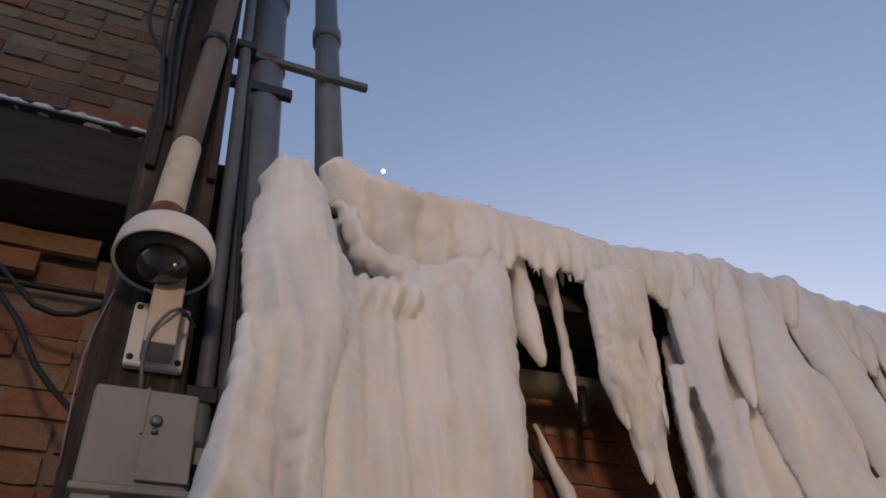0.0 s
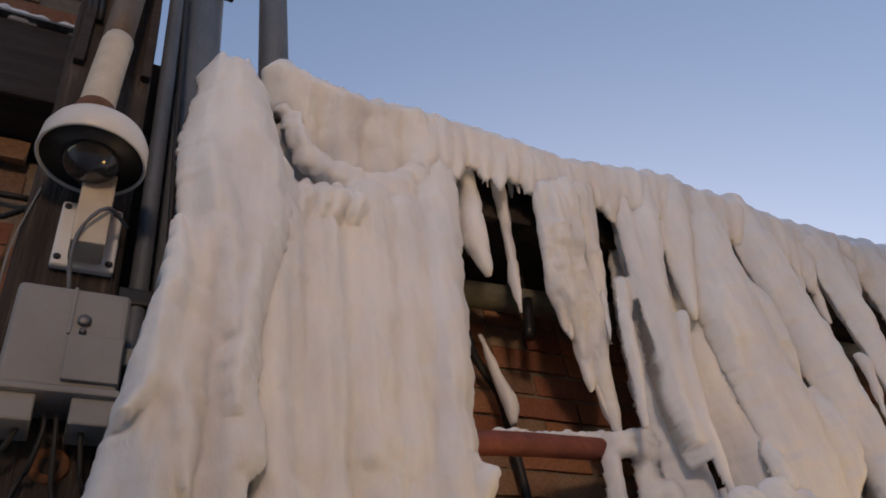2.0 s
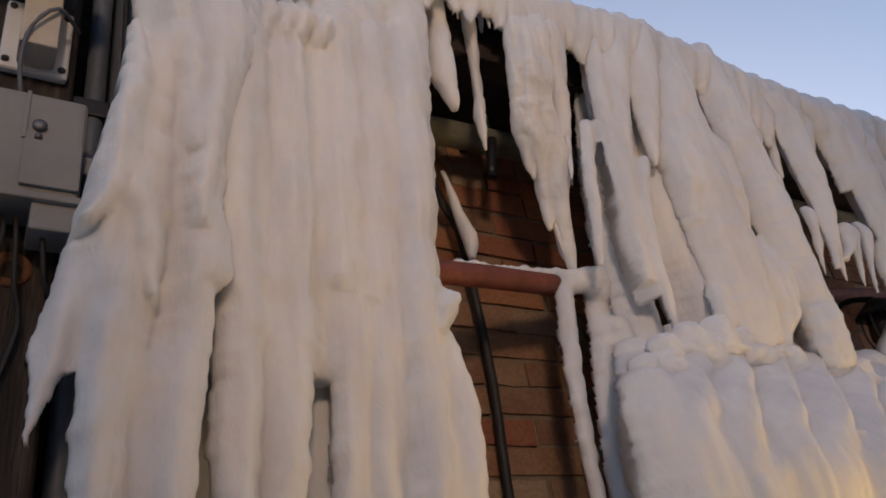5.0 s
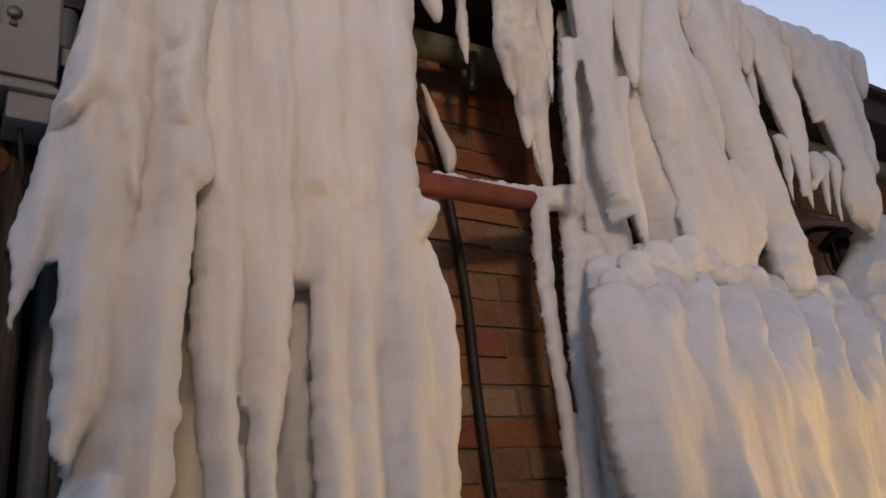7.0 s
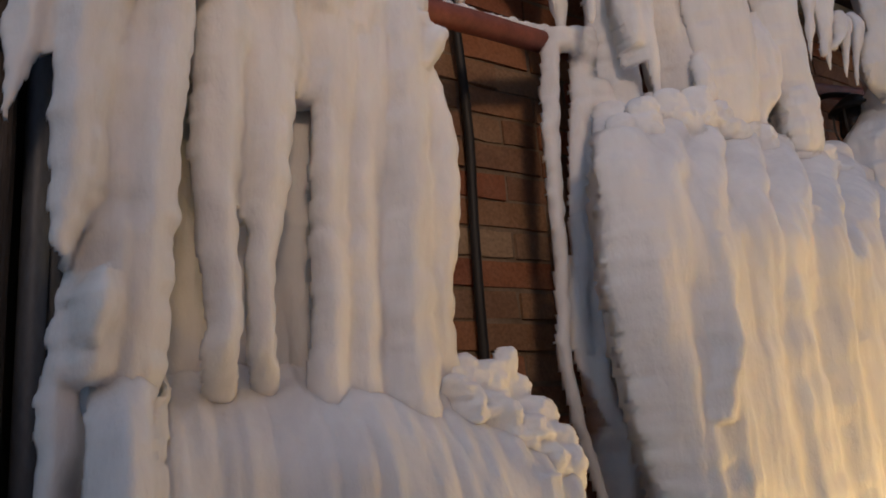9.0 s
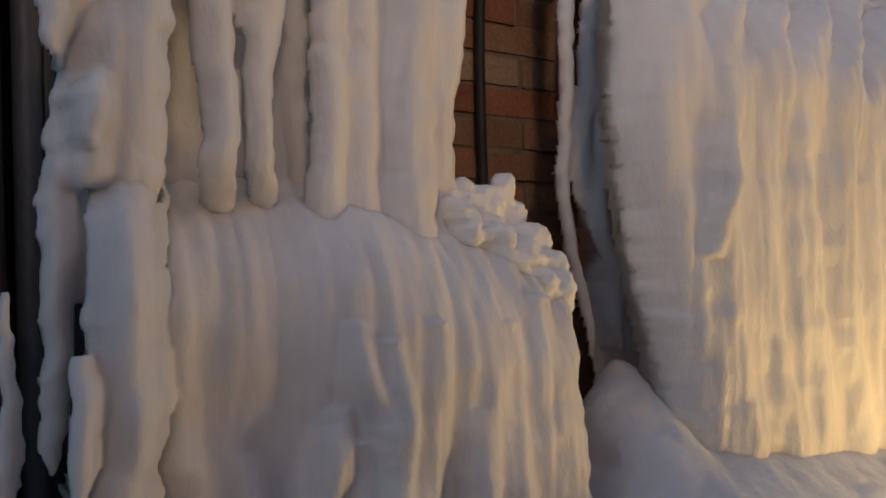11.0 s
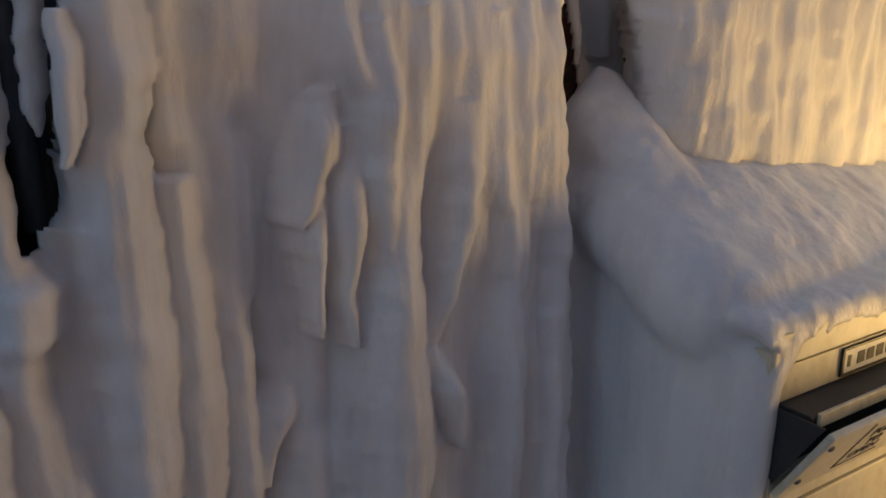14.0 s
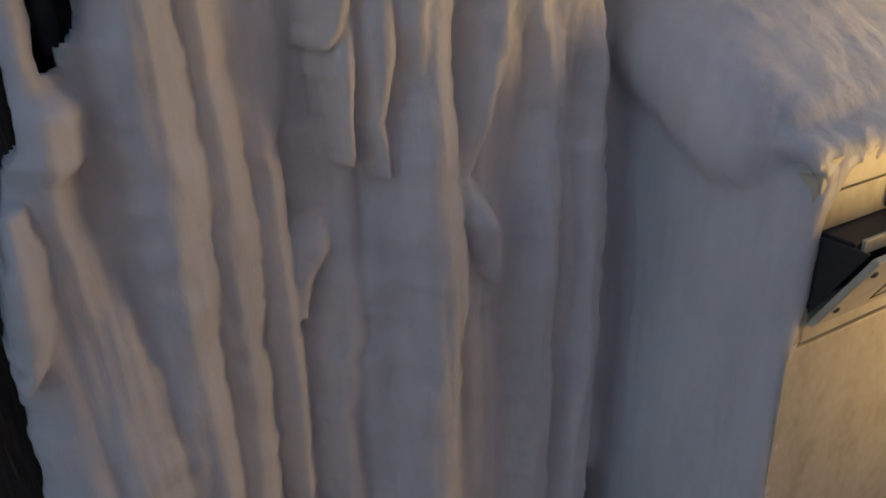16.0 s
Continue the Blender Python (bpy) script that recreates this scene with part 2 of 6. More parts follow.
def skin(name, body, mat, step=0.0048, blend=0.009, flute=0.010, ripple=0.006, lump=0.006, crumb=0.0, parent=None, label=""):
    """Melt the columns of a body together into one closed ice form with flutes, scalloped edges and lumps."""
    top = np.vstack([c[0] for c in body])
    rmax = top[:, 3].max()
    xs = np.arange((top[:, 0] - top[:, 3]).min() - 0.03, (top[:, 0] + top[:, 3]).max() + 0.03, step).tolist()
    zs = np.arange(max(0.0, top[:, 2].min() - 0.03), top[:, 2].max() + rmax, step).tolist()
    gx, gz = np.meshgrid(xs, zs)
    seed = rng.uniform(0, 90)
    wx = gx + ripple * (field(8, 0, 30, xs, zs, seed) + 0.5 * field(20, 5, 66, xs, zs, seed))
    total = np.zeros_like(gx)
    back = np.full_like(gx, -9.0)
    far = np.full_like(gx, 9.0)
    gap = np.full_like(gx, 9.0)
    shift = np.zeros_like(gx)
    for p, squash, power, sink in body:
        z0, z1 = p[0, 2], p[-1, 2]
        c0, c1 = 0.8 * p[0, 3] + 0.001, 0.8 * p[-1, 3] + 0.001
        cx, cy, r = (np.interp(gz, p[:, 2], p[:, k]) for k in (0, 1, 3))
        over = np.maximum((gz - z1) / c1, 0) + np.maximum((z0 - gz) / c0, 0)
        live = over < 1
        r = np.maximum(r * np.sqrt(np.clip(1 - over ** 2, 0, 1)), 0.0012)
        if sink:
            cy = cy + sink * 1.5 * r * (np.clip(1 - (z1 - gz) / (0.35 * (z1 - z0) + 1e-6), 0, 1) ** 1.4 + (0.8 * np.clip(1 - (gz - z0) / (0.4 * (z1 - z0) + 1e-6), 0, 1) ** 1.4 if sink == 1 else 0.0))
        d = np.abs(wx - cx)
        rise = squash * r
        y = cy - rise * (1 - (d / r) ** power)
        cover = live & (d < r + step)
        out = np.maximum(d - r, 0)
        nearer = cover & (out < gap)
        gap = np.where(nearer, out, gap)
        shift = np.where(nearer, np.sign(wx - cx) * out, shift)
        total += np.where(live & (d < 1.7 * r + step), np.exp((1.05 - np.minimum(y, 3.0)) / blend), 0)
        back = np.maximum(back, np.where(cover, np.maximum(2 * cy - y, y + 0.003), -9))
        far = np.minimum(far, np.where(cover, y, 9))
    keep = far < 8
    y = 1.05 - blend * np.log(np.maximum(total, 1e-60))
    if flute:
        y = y - flute * (1.5 * np.abs(field(17, 0, 1.3, xs, zs, seed)) + 0.8 * np.abs(field(44, 3, 2.6, xs, zs, seed)) - 0.5)
    y = y - ripple * 0.6 * field(11, 7, 27, xs, zs, seed) - lump * (field(9, 9, 5, xs, zs, seed) + 0.9 * field(26, 4, 15, xs, zs, seed))
    if crumb:
        y = y - crumb * (0.7 * np.abs(field(34, 1, 34, xs, zs, seed)) + 0.6 * np.abs(field(75, 2, 75, xs, zs, seed)) - 0.4)
    back = np.maximum(back, y + 0.004)
    gx = gx - shift
    rows, cols = gx.shape
    quads = keep[:-1, :-1] & keep[1:, :-1] & keep[:-1, 1:] & keep[1:, 1:]
    at = np.arange(rows * cols).reshape(rows, cols)
    j, i = np.nonzero(quads)
    front = np.stack([at[j, i], at[j, i + 1], at[j + 1, i + 1], at[j + 1, i]], 1)
    n = rows * cols
    faces = np.vstack([front, front[:, ::-1] + n])
    pad = np.pad(quads, 1)
    for dj, di, a, b in ((-1, 0, 0, 1), (0, 1, 1, 2), (1, 0, 2, 3), (0, -1, 3, 0)):
        rim = front[~pad[j + 1 + dj, i + 1 + di]]
        faces = np.vstack([faces, np.stack([rim[:, b], rim[:, a], rim[:, a] + n, rim[:, b] + n], 1)])
    verts = np.vstack([np.stack([gx.ravel(), y.ravel(), gz.ravel()], 1), np.stack([gx.ravel(), back.ravel(), gz.ravel()], 1)])
    used, faces = np.unique(faces, return_inverse=True)
    faces = faces.reshape(-1, 4)
    me = bpy.data.meshes.new(name)
    me.from_pydata(verts[used].tolist(), [], faces.tolist())
    me.polygons.foreach_set("use_smooth", np.ones(len(me.polygons), bool))
    me.materials.append(mat)
    ob = new(name, me)
    if parent:
        ob.parent = parent
    if label:
        ob["label"] = label
    return ob



def curtain(bm, edges, n, radius, depth=0.03, wobble=0.5, drop=0.0, skip=0.0):
    """n runnels side by side. edges: rows of (z, left x, left y, right x, right y), from the top down."""
    for i in range(n):
        if rng.random() < skip:
            continue
        u = (i + 0.5 + rng.uniform(-0.3, 0.3)) / n
        r = radius * rng.uniform(0.65, 1.35)
        off = rng.uniform(-depth, depth)
        rows = [(xl + (xr - xl) * u, yl + (yr - yl) * u + off, z, r * rng.uniform(0.8, 1.2)) for z, xl, yl, xr, yr in edges]
        if drop:
            x, y, z, rr = rows[-1]
            rows[-1] = (x, y, z + rng.uniform(0, drop), rr * 0.3)
        strand(bm, *rows, wobble=wobble)


def fused(name, bm, mat, voxel=0.006, smooth=4, flute=0.009, ripple=0.0035, lump=0.004, parent=None, label=""):
    """Fuse the runnels into one skin, then work rounded flutes with creased valleys, ripples and lumps into it."""
    me = bpy.data.meshes.new(name)
    bm.to_mesh(me)
    bm.free()
    raw = new(name, me)
    m = raw.modifiers.new("fuse", "REMESH")
    m.mode, m.voxel_size = "VOXEL", voxel
    s = raw.modifiers.new("soften", "SMOOTH")
    s.factor, s.iterations = 0.5, smooth
    done = bpy.data.meshes.new_from_object(raw.evaluated_get(bpy.context.evaluated_depsgraph_get()))
    bpy.data.objects.remove(raw)
    bpy.data.meshes.remove(me)
    done.name = name
    k = len(done.vertices)
    co, no = np.empty(k * 3), np.empty(k * 3)
    done.vertices.foreach_get("co", co)
    done.vertices.foreach_get("normal", no)
    co, no = co.reshape(-1, 3), no.reshape(-1, 3)
    f = noise.noise
    d = np.array([flute * (1.5 * abs(f((x * 17, y * 17, z * 1.3))) + 0.8 * abs(f((x * 44 + 3, y * 44, z * 2.6))) - 0.5) + ripple * (f((x * 11, y * 11, z * 27)) + 0.5 * f((x * 40, y * 40, z * 62))) + lump * f((x * 9, y * 9, z * 5)) for x, y, z in co.tolist()])
    co = co + no * d[:, None]
    done.vertices.foreach_set("co", co.ravel())
    done.polygons.foreach_set("use_smooth", np.ones(len(done.polygons), bool))
    done.materials.clear()
    done.materials.append(mat)
    done.update()
    ob = new(name, done)
    if parent:
        ob.parent = parent
    if label:
        ob["label"] = label
    return ob


WALL = 1.40


def icicle(label, *pts):
    """One hanging icicle with a ribbed, knobbly skin."""
    bm = bmesh.new()
    x, y, z, r = pts[0]
    tube([(x, y + 0.01, z + 0.04, r * 0.7), *pts], sides=20, step=0.012, bm=bm, flat=True, wobble=0.32, seed=x * 31 + z * 7)
    bm.normal_update()
    for v in bm.verts:
        c = v.co
        d = 0.0035 * noise.noise((c.x * 70, c.y * 70, c.z * 9)) + 0.0022 * noise.noise((c.x * 30, c.y * 30, c.z * 75)) + 0.003 * noise.noise((c.x * 25, c.y * 25, c.z * 25))
        v.co = c + v.normal * d * min(1.0, r / 0.012)
    return tagged(part("icicle", bm, ICE, smooth=True), label, "icicle", "icicles on the roof edge")


# ---- setting ----
tagged(part("ground", box(-400, 400, -400, 400, -0.2, 0.0), GROUND), "trodden snow on the yard", "ground", kind="structure")
wall = tagged(part("wall_north", box(-3.0, 5.0, WALL + 0.0015, WALL + 0.3, 0, 3.32), MORTAR), "old red brick wall with wide mortar joints", "wall", kind="structure")
upper = tagged(part("wall_upper", box(-3.0, 0.03, WALL + 0.0415, WALL + 0.4, 3.324, 6.0), MORTAR), "upper brick wall above a dark beam", "wall", kind="structure")
tagged(part("ceiling_soffit", box(0.81, 5.0, 1.173, WALL + 0.003, 3.215, 3.24, 0.004), WOOD_DARK), "dark boarded soffit under the roof edge", "soffit", kind="structure")
tagged(part("roof", box(0.25, 5.0, 1.115, 4.6, 3.324, 3.345), WOOD_DARK), "flat roof edge buried in ice", "roof", kind="structure")
tagged(part("fascia_trim", box(0.81, 5.0, 1.15, 1.17, 3.205, 3.32, 0.003), WOOD_DARK), "dark wooden fascia board behind the ice", "fascia", kind="structure")
beam = thing("wall_beam", "dark timber beam on the wall with a snowy top", "beam")
part("timber", box(-3.0, -0.01, 1.25, WALL + 0.04, 3.36, 3.61, 0.008), WOOD_DARK, beam)
part("flashing", box(-3.0, 0.0, 1.235, WALL + 0.04, 3.614, 3.622, 0.002), STEEL, beam, "thin metal flashing")
sn = bmesh.new()
for i in range(60):
    x0 = -1.5 + 0.025 * i
    blob(sn, x0, 1.265 + rng.uniform(-.004, .004), 3.628, 0.03, 0.03, 0.010 + rng.uniform(0, 0.006))
tagged(fused("snow_strip", sn, SNOW, voxel=0.006, smooth=3, lump=0.003), "thin strip of snow on a beam", "snow")

# added out of view behind the camera to cut sky light on the ice
tagged(part("sky_blocker", box(-9.0, 9.0, -3.4, -3.1, 0, 5.1), MORTAR), "unseen wall added to block sky light", "wall", kind="structure")

# ---- ice draped over the roof edge ----
lip = []
runnel(lip, (0.354, 1.075, 3.435, 0.0338), (0.366, 1.111, 3.395, 0.0309), (0.378, 1.153, 3.350, 0.0269), (0.383, 1.171, 3.311, 0.0156))
runnel(lip, (0.385, 1.075, 3.423, 0.0382), (0.397, 1.111, 3.360, 0.0346), (0.409, 1.153, 3.289, 0.0299), (0.414, 1.171, 3.236, 0.0172))
runnel(lip, (0.416, 1.075, 3.416, 0.0352), (0.428, 1.111, 3.329, 0.0316), (0.440, 1.153, 3.234, 0.0270), (0.444, 1.171, 3.168, 0.0155))
runnel(lip, (0.448, 1.075, 3.399, 0.0396), (0.460, 1.111, 3.353, 0.0361), (0.474, 1.153, 3.301, 0.0313), (0.479, 1.171, 3.258, 0.0181))
runnel(lip, (0.480, 1.075, 3.392, 0.0365), (0.491, 1.111, 3.322, 0.0330), (0.504, 1.153, 3.245, 0.0284), (0.509, 1.171, 3.188, 0.0164))
runnel(lip, (0.511, 1.075, 3.375, 0.0410), (0.522, 1.111, 3.282, 0.0367), (0.534, 1.153, 3.181, 0.0313), (0.537, 1.171, 3.111, 0.0179))
runnel(lip, (0.544, 1.075, 3.377, 0.0380), (0.557, 1.111, 3.324, 0.0345), (0.572, 1.153, 3.264, 0.0300), (0.576, 1.171, 3.217, 0.0173))
runnel(lip, (0.578, 1.075, 3.383, 0.0351), (0.589, 1.111, 3.305, 0.0316), (0.602, 1.153, 3.219, 0.0271), (0.606, 1.171, 3.158, 0.0156))
runnel(lip, (0.612, 1.075, 3.378, 0.0398), (0.621, 1.111, 3.276, 0.0355), (0.632, 1.153, 3.166, 0.0302), (0.634, 1.171, 3.092, 0.0173))
runnel(lip, (0.647, 1.075, 3.384, 0.0368), (0.660, 1.111, 3.323, 0.0333), (0.675, 1.153, 3.254, 0.0288), (0.679, 1.171, 3.202, 0.0166))
runnel(lip, (0.681, 1.075, 3.380, 0.0416), (0.692, 1.111, 3.294, 0.0374), (0.704, 1.153, 3.199, 0.0320), (0.707, 1.171, 3.133, 0.0184))
runnel(lip, (0.717, 1.075, 3.383, 0.0385), (0.714, 1.075, 3.323, 0.0321), (0.709, 1.075, 3.257, 0.0203), (0.706, 1.075, 3.218, 0.0080))
runnel(lip, (0.752, 1.075, 3.373, 0.0433), (0.749, 1.075, 3.319, 0.0362), (0.745, 1.075, 3.260, 0.0229), (0.742, 1.075, 3.224, 0.0090))
runnel(lip, (0.790, 1.075, 3.375, 0.0402), (0.786, 1.075, 3.323, 0.0336), (0.782, 1.075, 3.265, 0.0213), (0.780, 1.075, 3.231, 0.0084))
runnel(lip, (0.828, 1.075, 3.378, 0.0371), (0.827, 1.075, 3.343, 0.0312), (0.826, 1.075, 3.303, 0.0199), (0.825, 1.075, 3.279, 0.0079))
runnel(lip, (0.864, 1.075, 3.371, 0.0420), (0.862, 1.075, 3.327, 0.0352), (0.859, 1.075, 3.278, 0.0224), (0.857, 1.075, 3.247, 0.0089))
runnel(lip, (0.904, 1.075, 3.375, 0.0389), (0.899, 1.075, 3.321, 0.0325), (0.895, 1.075, 3.262, 0.0206), (0.891, 1.075, 3.227, 0.0081))
runnel(lip, (0.942, 1.075, 3.368, 0.0439), (0.940, 1.075, 3.331, 0.0369), (0.939, 1.075, 3.290, 0.0236), (0.938, 1.075, 3.264, 0.0093))
runnel(lip, (0.982, 1.075, 3.367, 0.0407), (0.978, 1.075, 3.321, 0.0340), (0.975, 1.075, 3.270, 0.0217), (0.973, 1.075, 3.239, 0.0086))
runnel(lip, (1.019, 1.075, 3.354, 0.0457), (1.014, 1.075, 3.300, 0.0382), (1.008, 1.075, 3.240, 0.0242), (1.005, 1.075, 3.204, 0.0096))
runnel(lip, (1.060, 1.075, 3.353, 0.0424), (1.058, 1.075, 3.315, 0.0356), (1.057, 1.075, 3.272, 0.0227), (1.056, 1.075, 3.246, 0.0090))
runnel(lip, (1.102, 1.075, 3.352, 0.0391), (1.098, 1.075, 3.304, 0.0327), (1.094, 1.075, 3.253, 0.0208), (1.091, 1.075, 3.221, 0.0082))
runnel(lip, (1.144, 1.075, 3.349, 0.0444), (1.144, 1.075, 3.318, 0.0374), (1.145, 1.075, 3.284, 0.0239), (1.146, 1.075, 3.263, 0.0095))
runnel(lip, (1.191, 1.075, 3.361, 0.0412), (1.188, 1.075, 3.320, 0.0346), (1.187, 1.075, 3.276, 0.0221), (1.186, 1.075, 3.249, 0.0087))
runnel(lip, (1.236, 1.075, 3.361, 0.0467), (1.229, 1.075, 3.307, 0.0390), (1.223, 1.075, 3.249, 0.0248), (1.219, 1.075, 3.213, 0.0098))
runnel(lip, (1.286, 1.075, 3.375, 0.0435), (1.281, 1.075, 3.329, 0.0364), (1.277, 1.075, 3.278, 0.0232), (1.275, 1.075, 3.247, 0.0092))
runnel(lip, (1.333, 1.075, 3.378, 0.0492), (1.322, 1.075, 3.315, 0.0409), (1.312, 1.075, 3.246, 0.0259), (1.306, 1.075, 3.205, 0.0102))
runnel(lip, (1.386, 1.075, 3.393, 0.0459), (1.369, 1.075, 3.316, 0.0380), (1.354, 1.075, 3.233, 0.0239), (1.345, 1.075, 3.183, 0.0094))
runnel(lip, (1.436, 1.075, 3.398, 0.0424), (1.428, 1.075, 3.344, 0.0354), (1.422, 1.075, 3.285, 0.0225), (1.418, 1.075, 3.249, 0.0089))
runnel(lip, (1.480, 1.075, 3.383, 0.0480), (1.466, 1.075, 3.316, 0.0399), (1.454, 1.075, 3.244, 0.0252), (1.447, 1.075, 3.201, 0.0100))
runnel(lip, (1.529, 1.075, 3.381, 0.0443), (1.509, 1.075, 3.301, 0.0367), (1.491, 1.075, 3.215, 0.0231), (1.480, 1.075, 3.164, 0.0091))
runnel(lip, (1.574, 1.075, 3.366, 0.0500), (1.564, 1.075, 3.310, 0.0418), (1.556, 1.075, 3.249, 0.0265), (1.552, 1.075, 3.212, 0.0105))
runnel(lip, (1.625, 1.075, 3.364, 0.0463), (1.609, 1.075, 3.295, 0.0385), (1.595, 1.075, 3.220, 0.0243), (1.586, 1.075, 3.175, 0.0096))
runnel(lip, (1.672, 1.075, 3.352, 0.0521), (1.667, 1.075, 3.306, 0.0437), (1.664, 1.075, 3.257, 0.0279), (1.663, 1.075, 3.226, 0.0111))
runnel(lip, (1.726, 1.075, 3.351, 0.0485), (1.714, 1.075, 3.292, 0.0405), (1.704, 1.075, 3.229, 0.0257), (1.699, 1.075, 3.190, 0.0102))
runnel(lip, (1.781, 1.075, 3.351, 0.0447), (1.761, 1.075, 3.279, 0.0371), (1.744, 1.075, 3.201, 0.0234), (1.735, 1.075, 3.155, 0.0092))
runnel(lip, (1.830, 1.075, 3.338, 0.0507), (1.823, 1.075, 3.290, 0.0425), (1.819, 1.075, 3.237, 0.0271), (1.818, 1.075, 3.205, 0.0107))
runnel(lip, (1.887, 1.075, 3.337, 0.0469), (1.872, 1.075, 3.276, 0.0391), (1.861, 1.075, 3.209, 0.0248), (1.854, 1.075, 3.169, 0.0098))
runnel(lip, (1.938, 1.075, 3.325, 0.0530), (1.915, 1.075, 3.251, 0.0440), (1.896, 1.075, 3.171, 0.0277), (1.885, 1.075, 3.123, 0.0109))
runnel(lip, (2.001, 1.075, 3.332, 0.0493), (1.992, 1.075, 3.281, 0.0412), (1.987, 1.075, 3.225, 0.0263), (1.985, 1.075, 3.192, 0.0104))
runnel(lip, (2.058, 1.075, 3.326, 0.0556), (2.040, 1.075, 3.261, 0.0464), (2.027, 1.075, 3.192, 0.0294), (2.019, 1.075, 3.150, 0.0116))
runnel(lip, (2.124, 1.075, 3.333, 0.0519), (2.097, 1.075, 3.255, 0.0430), (2.074, 1.075, 3.171, 0.0271), (2.061, 1.075, 3.121, 0.0107))
runnel(lip, (2.193, 1.075, 3.340, 0.0480), (2.181, 1.075, 3.285, 0.0402), (2.174, 1.075, 3.226, 0.0256), (2.171, 1.075, 3.190, 0.0101))
runnel(lip, (2.253, 1.075, 3.334, 0.0546), (2.232, 1.075, 3.266, 0.0455), (2.216, 1.075, 3.192, 0.0288), (2.206, 1.075, 3.148, 0.0114))
runnel(lip, (2.325, 1.075, 3.342, 0.0507), (2.320, 1.075, 3.297, 0.0426), (2.323, 1.075, 3.249, 0.0272), (2.325, 1.075, 3.220, 0.0108))
runnel(lip, (2.388, 1.075, 3.335, 0.0574), (2.373, 1.075, 3.277, 0.0480), (2.365, 1.075, 3.214, 0.0306), (2.361, 1.075, 3.177, 0.0121))
runnel(lip, (2.464, 1.075, 3.343, 0.0535), (2.437, 1.075, 3.270, 0.0445), (2.417, 1.075, 3.192, 0.0282), (2.406, 1.075, 3.145, 0.0111))
runnel(lip, (2.530, 1.075, 3.337, 0.0605), (2.523, 1.075, 3.288, 0.0507), (2.524, 1.075, 3.236, 0.0324), (2.525, 1.075, 3.205, 0.0129))
knob(lip, 0.369, 1.090, 3.446, 0.0381)
knob(lip, 0.414, 1.090, 3.433, 0.0383)
knob(lip, 0.459, 1.090, 3.417, 0.0385)
knob(lip, 0.505, 1.090, 3.401, 0.0387)
knob(lip, 0.551, 1.090, 3.393, 0.0391)
knob(lip, 0.600, 1.090, 3.395, 0.0395)
knob(lip, 0.649, 1.090, 3.397, 0.0400)
knob(lip, 0.700, 1.090, 3.400, 0.0405)
knob(lip, 0.751, 1.090, 3.395, 0.0409)
knob(lip, 0.803, 1.090, 3.390, 0.0414)
knob(lip, 0.857, 1.090, 3.389, 0.0418)
knob(lip, 0.912, 1.090, 3.388, 0.0423)
knob(lip, 0.968, 1.090, 3.385, 0.0428)
knob(lip, 1.024, 1.090, 3.376, 0.0432)
knob(lip, 1.081, 1.090, 3.368, 0.0436)
knob(lip, 1.141, 1.090, 3.364, 0.0441)
knob(lip, 1.205, 1.090, 3.373, 0.0448)
knob(lip, 1.273, 1.090, 3.384, 0.0456)
knob(lip, 1.343, 1.090, 3.397, 0.0464)
knob(lip, 1.416, 1.090, 3.411, 0.0473)
knob(lip, 1.484, 1.090, 3.403, 0.0478)
knob(lip, 1.551, 1.090, 3.392, 0.0483)
knob(lip, 1.620, 1.090, 3.380, 0.0488)
knob(lip, 1.692, 1.090, 3.372, 0.0493)
knob(lip, 1.765, 1.090, 3.364, 0.0499)
knob(lip, 1.840, 1.090, 3.356, 0.0505)
knob(lip, 1.917, 1.090, 3.347, 0.0511)
knob(lip, 2.000, 1.090, 3.344, 0.0518)
knob(lip, 2.087, 1.090, 3.346, 0.0527)
knob(lip, 2.178, 1.090, 3.348, 0.0535)
knob(lip, 2.271, 1.090, 3.350, 0.0544)
knob(lip, 2.368, 1.090, 3.352, 0.0553)
knob(lip, 2.468, 1.090, 3.354, 0.0563)
knob(lip, 2.573, 1.090, 3.357, 0.0573)
knob(lip, 0.379, 1.130, 3.402, 0.0509)
knob(lip, 0.396, 1.165, 3.342, 0.0533)
knob(lip, 0.419, 1.130, 3.391, 0.0512)
knob(lip, 0.435, 1.165, 3.330, 0.0535)
knob(lip, 0.459, 1.130, 3.377, 0.0514)
knob(lip, 0.475, 1.165, 3.315, 0.0538)
knob(lip, 0.499, 1.130, 3.362, 0.0517)
knob(lip, 0.515, 1.165, 3.300, 0.0540)
knob(lip, 0.539, 1.130, 3.347, 0.0519)
knob(lip, 0.555, 1.165, 3.284, 0.0543)
knob(lip, 0.581, 1.130, 3.346, 0.0524)
knob(lip, 0.597, 1.165, 3.283, 0.0548)
knob(lip, 0.624, 1.130, 3.347, 0.0530)
knob(lip, 0.639, 1.165, 3.283, 0.0553)
knob(lip, 0.668, 1.130, 3.348, 0.0535)
knob(lip, 0.683, 1.165, 3.282, 0.0559)
knob(lip, 0.713, 1.130, 3.349, 0.0541)
knob(lip, 0.727, 1.165, 3.282, 0.0565)
knob(lip, 0.379, 1.100, 3.443, 0.0383)
knob(lip, 0.398, 1.120, 3.406, 0.0433)
knob(lip, 0.438, 1.140, 3.398, 0.0466)
knob(lip, 0.475, 1.150, 3.381, 0.0469)
knob(lip, 0.382, 1.130, 3.420, 0.0307)
tagged(skin("eave_ice", lip, ICE, flute=0.006), "thick milky ice lip draped over the roof edge", "ice")

# ---- first frozen fall ----

